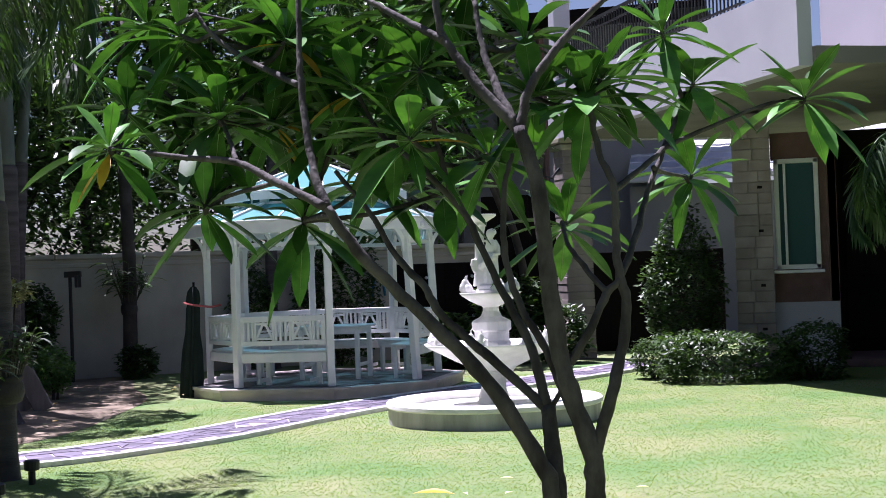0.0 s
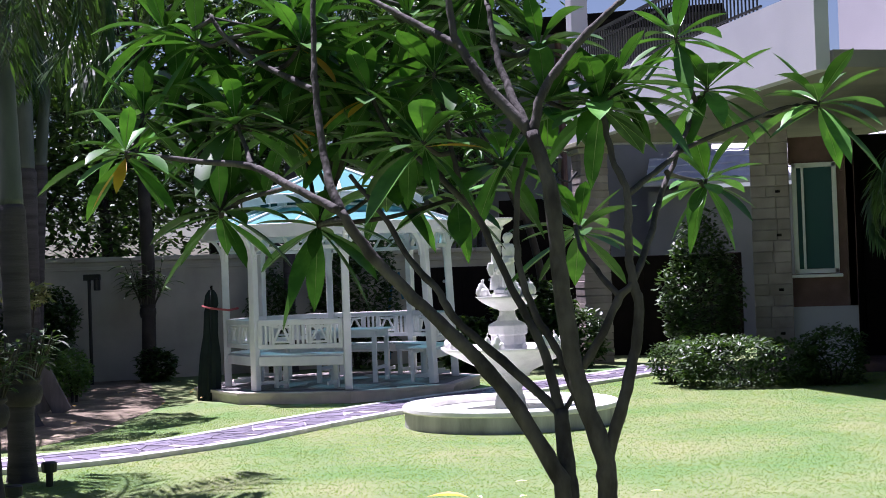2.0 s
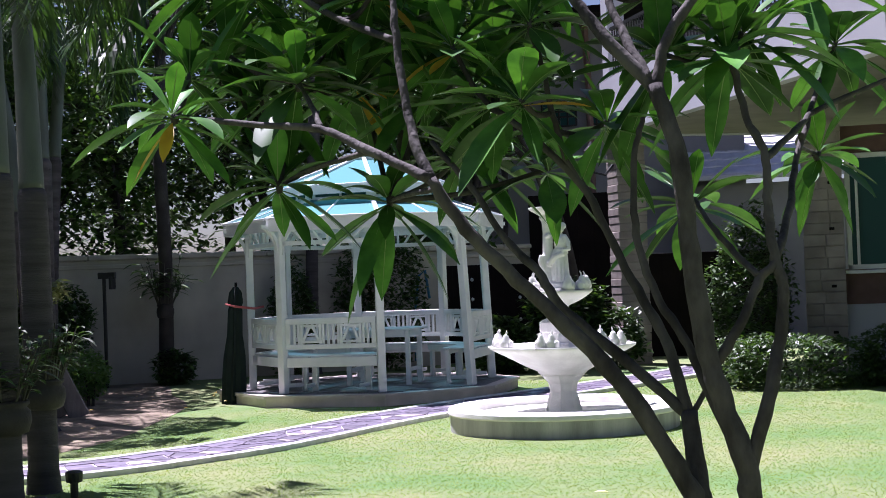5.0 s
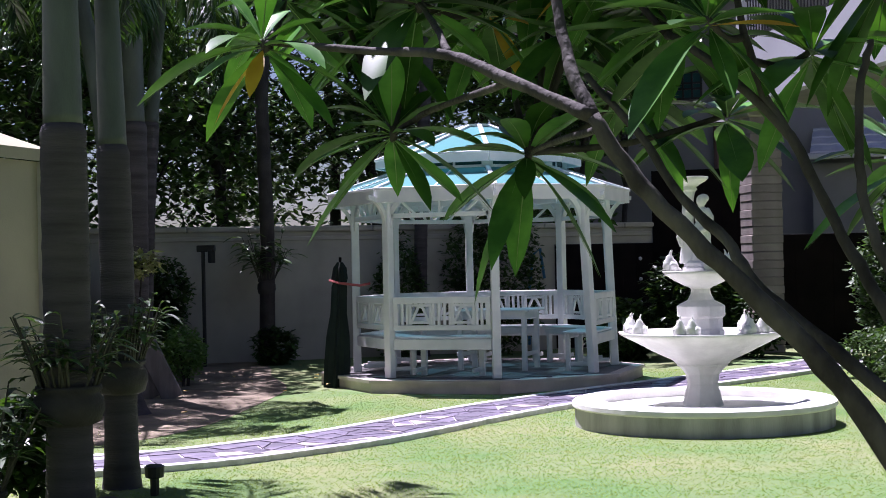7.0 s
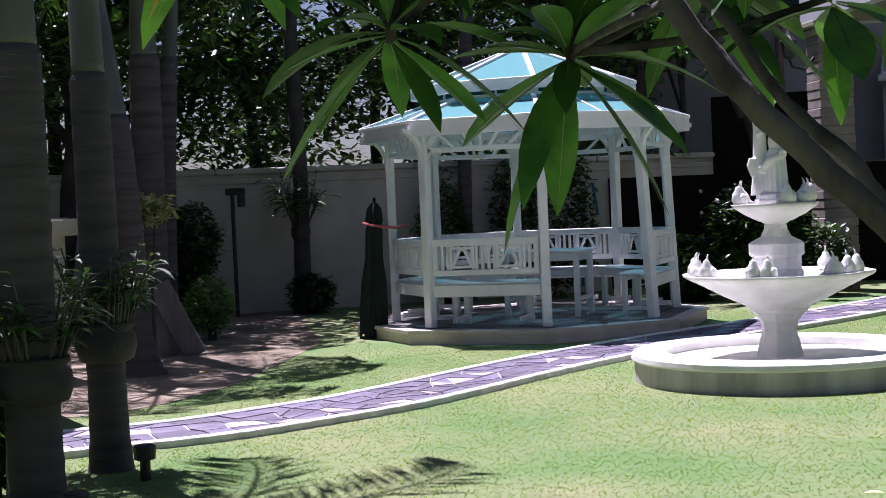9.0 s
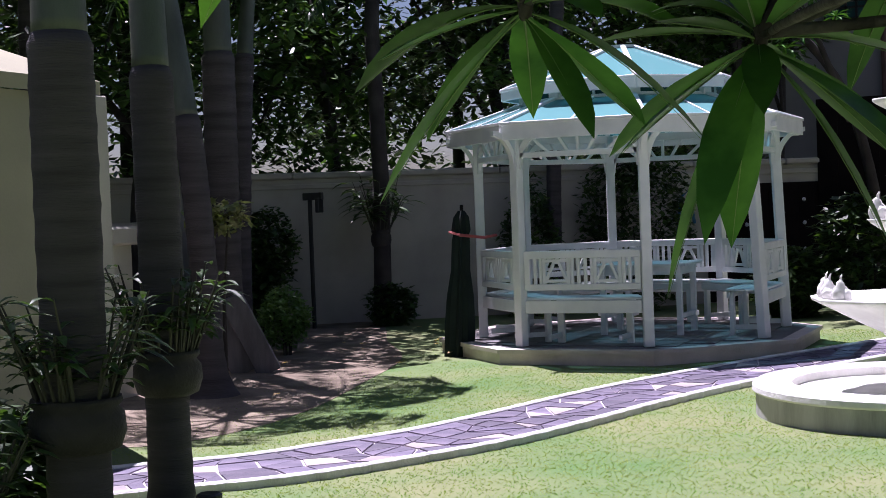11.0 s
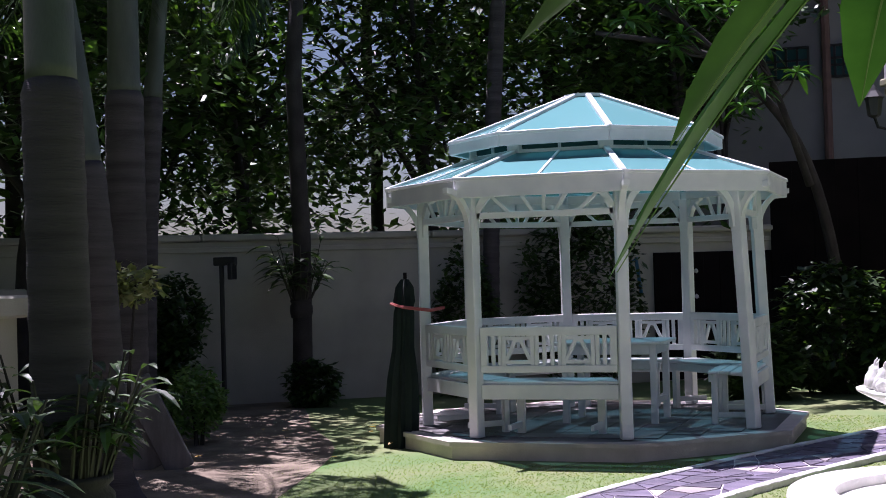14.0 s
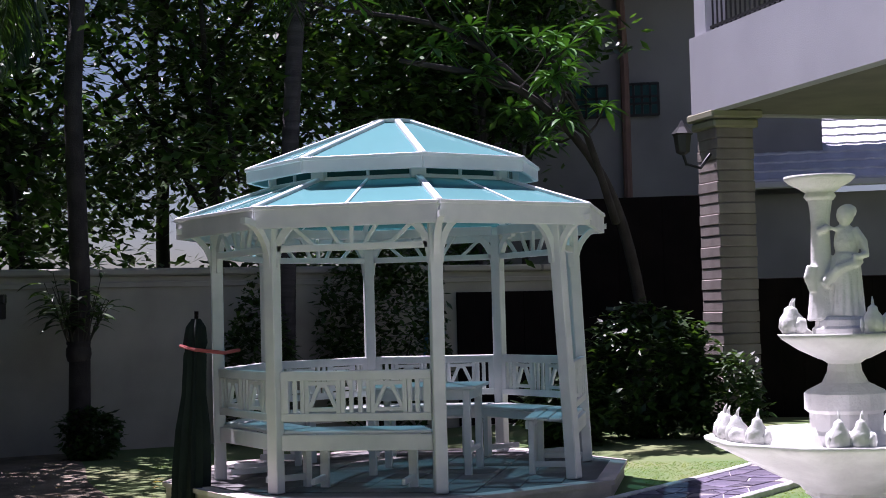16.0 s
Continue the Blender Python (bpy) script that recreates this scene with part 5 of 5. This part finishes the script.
def make_thin_tree():
    t = thing("slim_tree", "slim dark tree trunk in front of the cream wall", "tree", (-4.2, 4.1, 0))
    bm = bmesh.new()
    tube(bm, [(0, 0, -.05), (0.0, 0, .5), (0.03, 0, 2), (-.05, .05, 4), (0.1, 0, 6)], [.15, .12, .11, .1, .08], 12)
    part("trunk", bm, M_DBARK, t, smooth=True)
    V, F = [], []
    rng = random.Random(91)
    for i in range(5):
        a = i * 1.26
        e = Vector((math.cos(a) * 1.0, math.sin(a) * 1.0, 6.6))
        bm = bmesh.new()
        tube(bm, [(0.06, 0, 5.2), e * 0.5 + Vector((0, 0, 2.9)), e], [.05, .03, .012], 6)
        part("limb", bm, M_DBARK, t, smooth=True)
        for _ in range(260):
            small_leaf(V, F, e + Vector((rng.gauss(0, .4), rng.gauss(0, .4), rng.gauss(0, .35))), rng, .18)
    mesh_from("crown", V, F, M_TREE, t)


make_thin_tree()


def make_tap():
    t = thing("water_tap", "dark upright water pipe with a tap by the wall", "pipe", (-5.0, 3.6, 0))
    bm = bmesh.new()
    tube(bm, [(0, 0, -.02), (0, 0, 1.76)], 0.03, 8)
    part("standpipe", bm, M_IRON, t)
    bm = bmesh.new()
    box(bm, (0.3, 0.06, 0.1), (0.05, 0, 1.78), bev=0.01)
    box(bm, (0.06, 0.14, 0.2), (0.14, 0, 1.66), bev=0.01)
    part("tap_head", bm, M_IRON, t)


make_tap()


def make_lantern():
    l = thing("wall_lantern", "black iron lantern on the balcony pillar", "lamp", (2.6, 6.6, 3.27))
    bm = bmesh.new()
    tube(bm, [(0.12, 0.1, 0.05), (0.0, 0.0, -0.12), (-0.16, -0.12, -0.08), (-0.2, -0.15, 0.05)], 0.02, 6)
    part("arm", bm, M_IRON, l)
    bm = bmesh.new()
    lathe(bm, [(0.03, 0.03), (0.08, 0.06), (0.105, 0.26), (0.13, 0.28), (0.06, 0.36), (0.012, 0.44)], 6)
    bmesh.ops.translate(bm, vec=(-0.2, -0.15, 0.0), verts=bm.verts)
    part("lantern_body", bm, M_IRON, l)


make_lantern()


def make_stake(at, h, label):
    s = thing("garden_light", label, "garden light", at)
    bm = bmesh.new()
    tube(bm, [(0, 0, -.02), (0, 0, h * .6)], 0.03, 8)
    part("stake", bm, M_IRON, s)
    bm = bmesh.new()
    lathe(bm, [(0.03, h * .55), (0.06, h * .6), (0.065, h * .95), (0.05, h), (0.01, h)], 14)
    part("lamp_head", bm, M_IRON, s)


make_stake((0.54, -7.46, 0), 0.2, "small black garden spike light beside the path")
make_stake((0.97, -8.71, 0), 0.2, "small black garden spike light in the lawn edge")


def make_fallen(at, rz, label, mat_, L=0.2):
    V, F = [], []
    leaf_faces(V, F, Vector((-L / 2, 0, 0.03)), Vector((1, 0, 0.08)), L, L * .32, droop=0.12, fold=.25)
    ob = mesh_from("fallen_leaf", V, F, mat_, smooth=True)
    ob.matrix_basis = pose(*at, 0, 0, rz)
    tagged(ob, label, "leaf", "fallen leaves on the lawn")


M_DRY = leaf_mat("dry_leaf", (0.45, 0.30, 0.13), (0.55, 0.42, 0.25), rough=0.7)
M_PETAL = leaf_mat("white_petal", (0.75, 0.73, 0.68), (0.8, 0.78, 0.7), rough=0.6)
make_fallen((4.07, -8.18, 0.02), 10, "dry tan fallen leaf on the lawn", M_DRY, .3)
for x, y, r in ((4.45, -7.46, 20), (4.6, -8.16, 70), (4.3, -8.2, 120), (2.1, -1.2, 40), (5.5, -7.9, 15)):
    make_fallen((x, y, 0.02), r, "white fallen blossom on the lawn", M_PETAL, .1)
_r = random.Random(77)
for i in range(26):
    make_fallen((-3.2 + _r.gauss(0, 1.0), 0.6 + _r.gauss(0, 1.6), 0.02), _r.uniform(0, 360), "dry fallen leaf on the bare earth", M_DRY, _r.uniform(.06, .13))

# ---- grass ----
def make_grass():
    rng = random.Random(9)
    near = [(p.x, p.y) for p in PLINE[::4]]
    V, F = [], []
    n = 0
    while n < 170000:
        u = rng.random()
        x, y = rng.uniform(-3.2, 9.0), rng.uniform(-9.6, 3.5)
        if (x - FC[0]) ** 2 + (y - FC[1]) ** 2 < 1.36 or (x ** 2 + (y - 1.57) ** 2) < 4.4:
            continue
        if min((x - a) ** 2 + (y - b) ** 2 for a, b in near) < 0.2:
            continue
        if x < -0.2 and y < 3 and rng.random() > max(0.0, 1 - (-0.2 - x) / 2.4) ** 1.6:
            continue
        a = rng.uniform(0, 6.28)
        h = rng.uniform(.006, .013)
        w = rng.uniform(.003, .006)
        c, s = math.cos(a), math.sin(a)
        lx, ly = rng.uniform(-.02, .02), rng.uniform(-.02, .02)
        i = len(V)
        V.extend(((x - c * w, y - s * w, 0), (x + c * w, y + s * w, 0), (x + lx, y + ly, h)))
        F.append((i, i + 1, i + 2))
        n += 1
    ob = mesh_from("grass", V, F, M_GRASS)
    tagged(ob, "short mown grass blades of the lawn", "grass", kind="stuff")


make_grass()

# ---- paving flags ----
def make_flags():
    rng = random.Random(31)
    L = [0.0]
    for a, b in zip(PLINE, PLINE[1:]):
        L.append(L[-1] + (b - a).length)

    def at(s, w):
        s = max(0.0, min(L[-1] - 1e-4, s))
        i = max(j for j in range(len(L)) if L[j] <= s)
        i = min(i, len(PLINE) - 2)
        f = (s - L[i]) / max(1e-6, L[i + 1] - L[i])
        return PLINE[i].lerp(PLINE[i + 1], f) + PNOR[i].lerp(PNOR[i + 1], f) * w
    rows, cols = int(L[-1] / 0.235), 4
    grid = {}
    for r in range(rows + 1):
        for c in range(cols + 1):
            s = L[-1] * r / rows + (rng.uniform(-.085, .085) if 0 < r < rows else 0)
            w = -PATH_W + 2 * PATH_W * c / cols + (rng.uniform(-.06, .06) if 0 < c < cols else 0)
            grid[r, c] = (s, w)
    for r in range(rows):
        for c in range(cols):
            q = [grid[r, c], grid[r, c + 1], grid[r + 1, c + 1], grid[r + 1, c]]
            polys = [q]
            if rng.random() < 0.4:
                polys = [[q[0], q[1], q[2]], [q[0], q[2], q[3]]] if rng.random() < .5 else [[q[0], q[1], q[3]], [q[1], q[2], q[3]]]
            for poly in polys:
                cx, cy = sum(p[0] for p in poly) / len(poly), sum(p[1] for p in poly) / len(poly)
                k = 0.945 if len(poly) == 4 else 0.91
                P = [at(cx + (s - cx) * k, cy + (w - cy) * k) for s, w in poly]
                o = sum(P, Vector()) / len(P)
                bm = bmesh.new()
                z = rng.uniform(.036, .042)
                lo = [bm.verts.new(p - o) for p in P]
                hi = [bm.verts.new((p - o) * .97 + Vector((0, 0, z))) for p in P]
                bm.faces.new(hi)
                for i in range(len(P)):
                    j = (i + 1) % len(P)
                    bm.faces.new((lo[i], lo[j], hi[j], hi[i]))
                bmesh.ops.recalc_face_normals(bm, faces=bm.faces)
                light = rng.random() < 0.13
                ob = part("flagstone", bm, M_FLAGPALE if light else M_SLATE, PATH_OB)
                ob.location = o


M_FLAGPALE = mat("pale_flag", (0.42, 0.36, 0.36), (0.3, 0.26, 0.28), scale=4, rough=0.7, bump=0.3, vary=0.25)
make_flags()
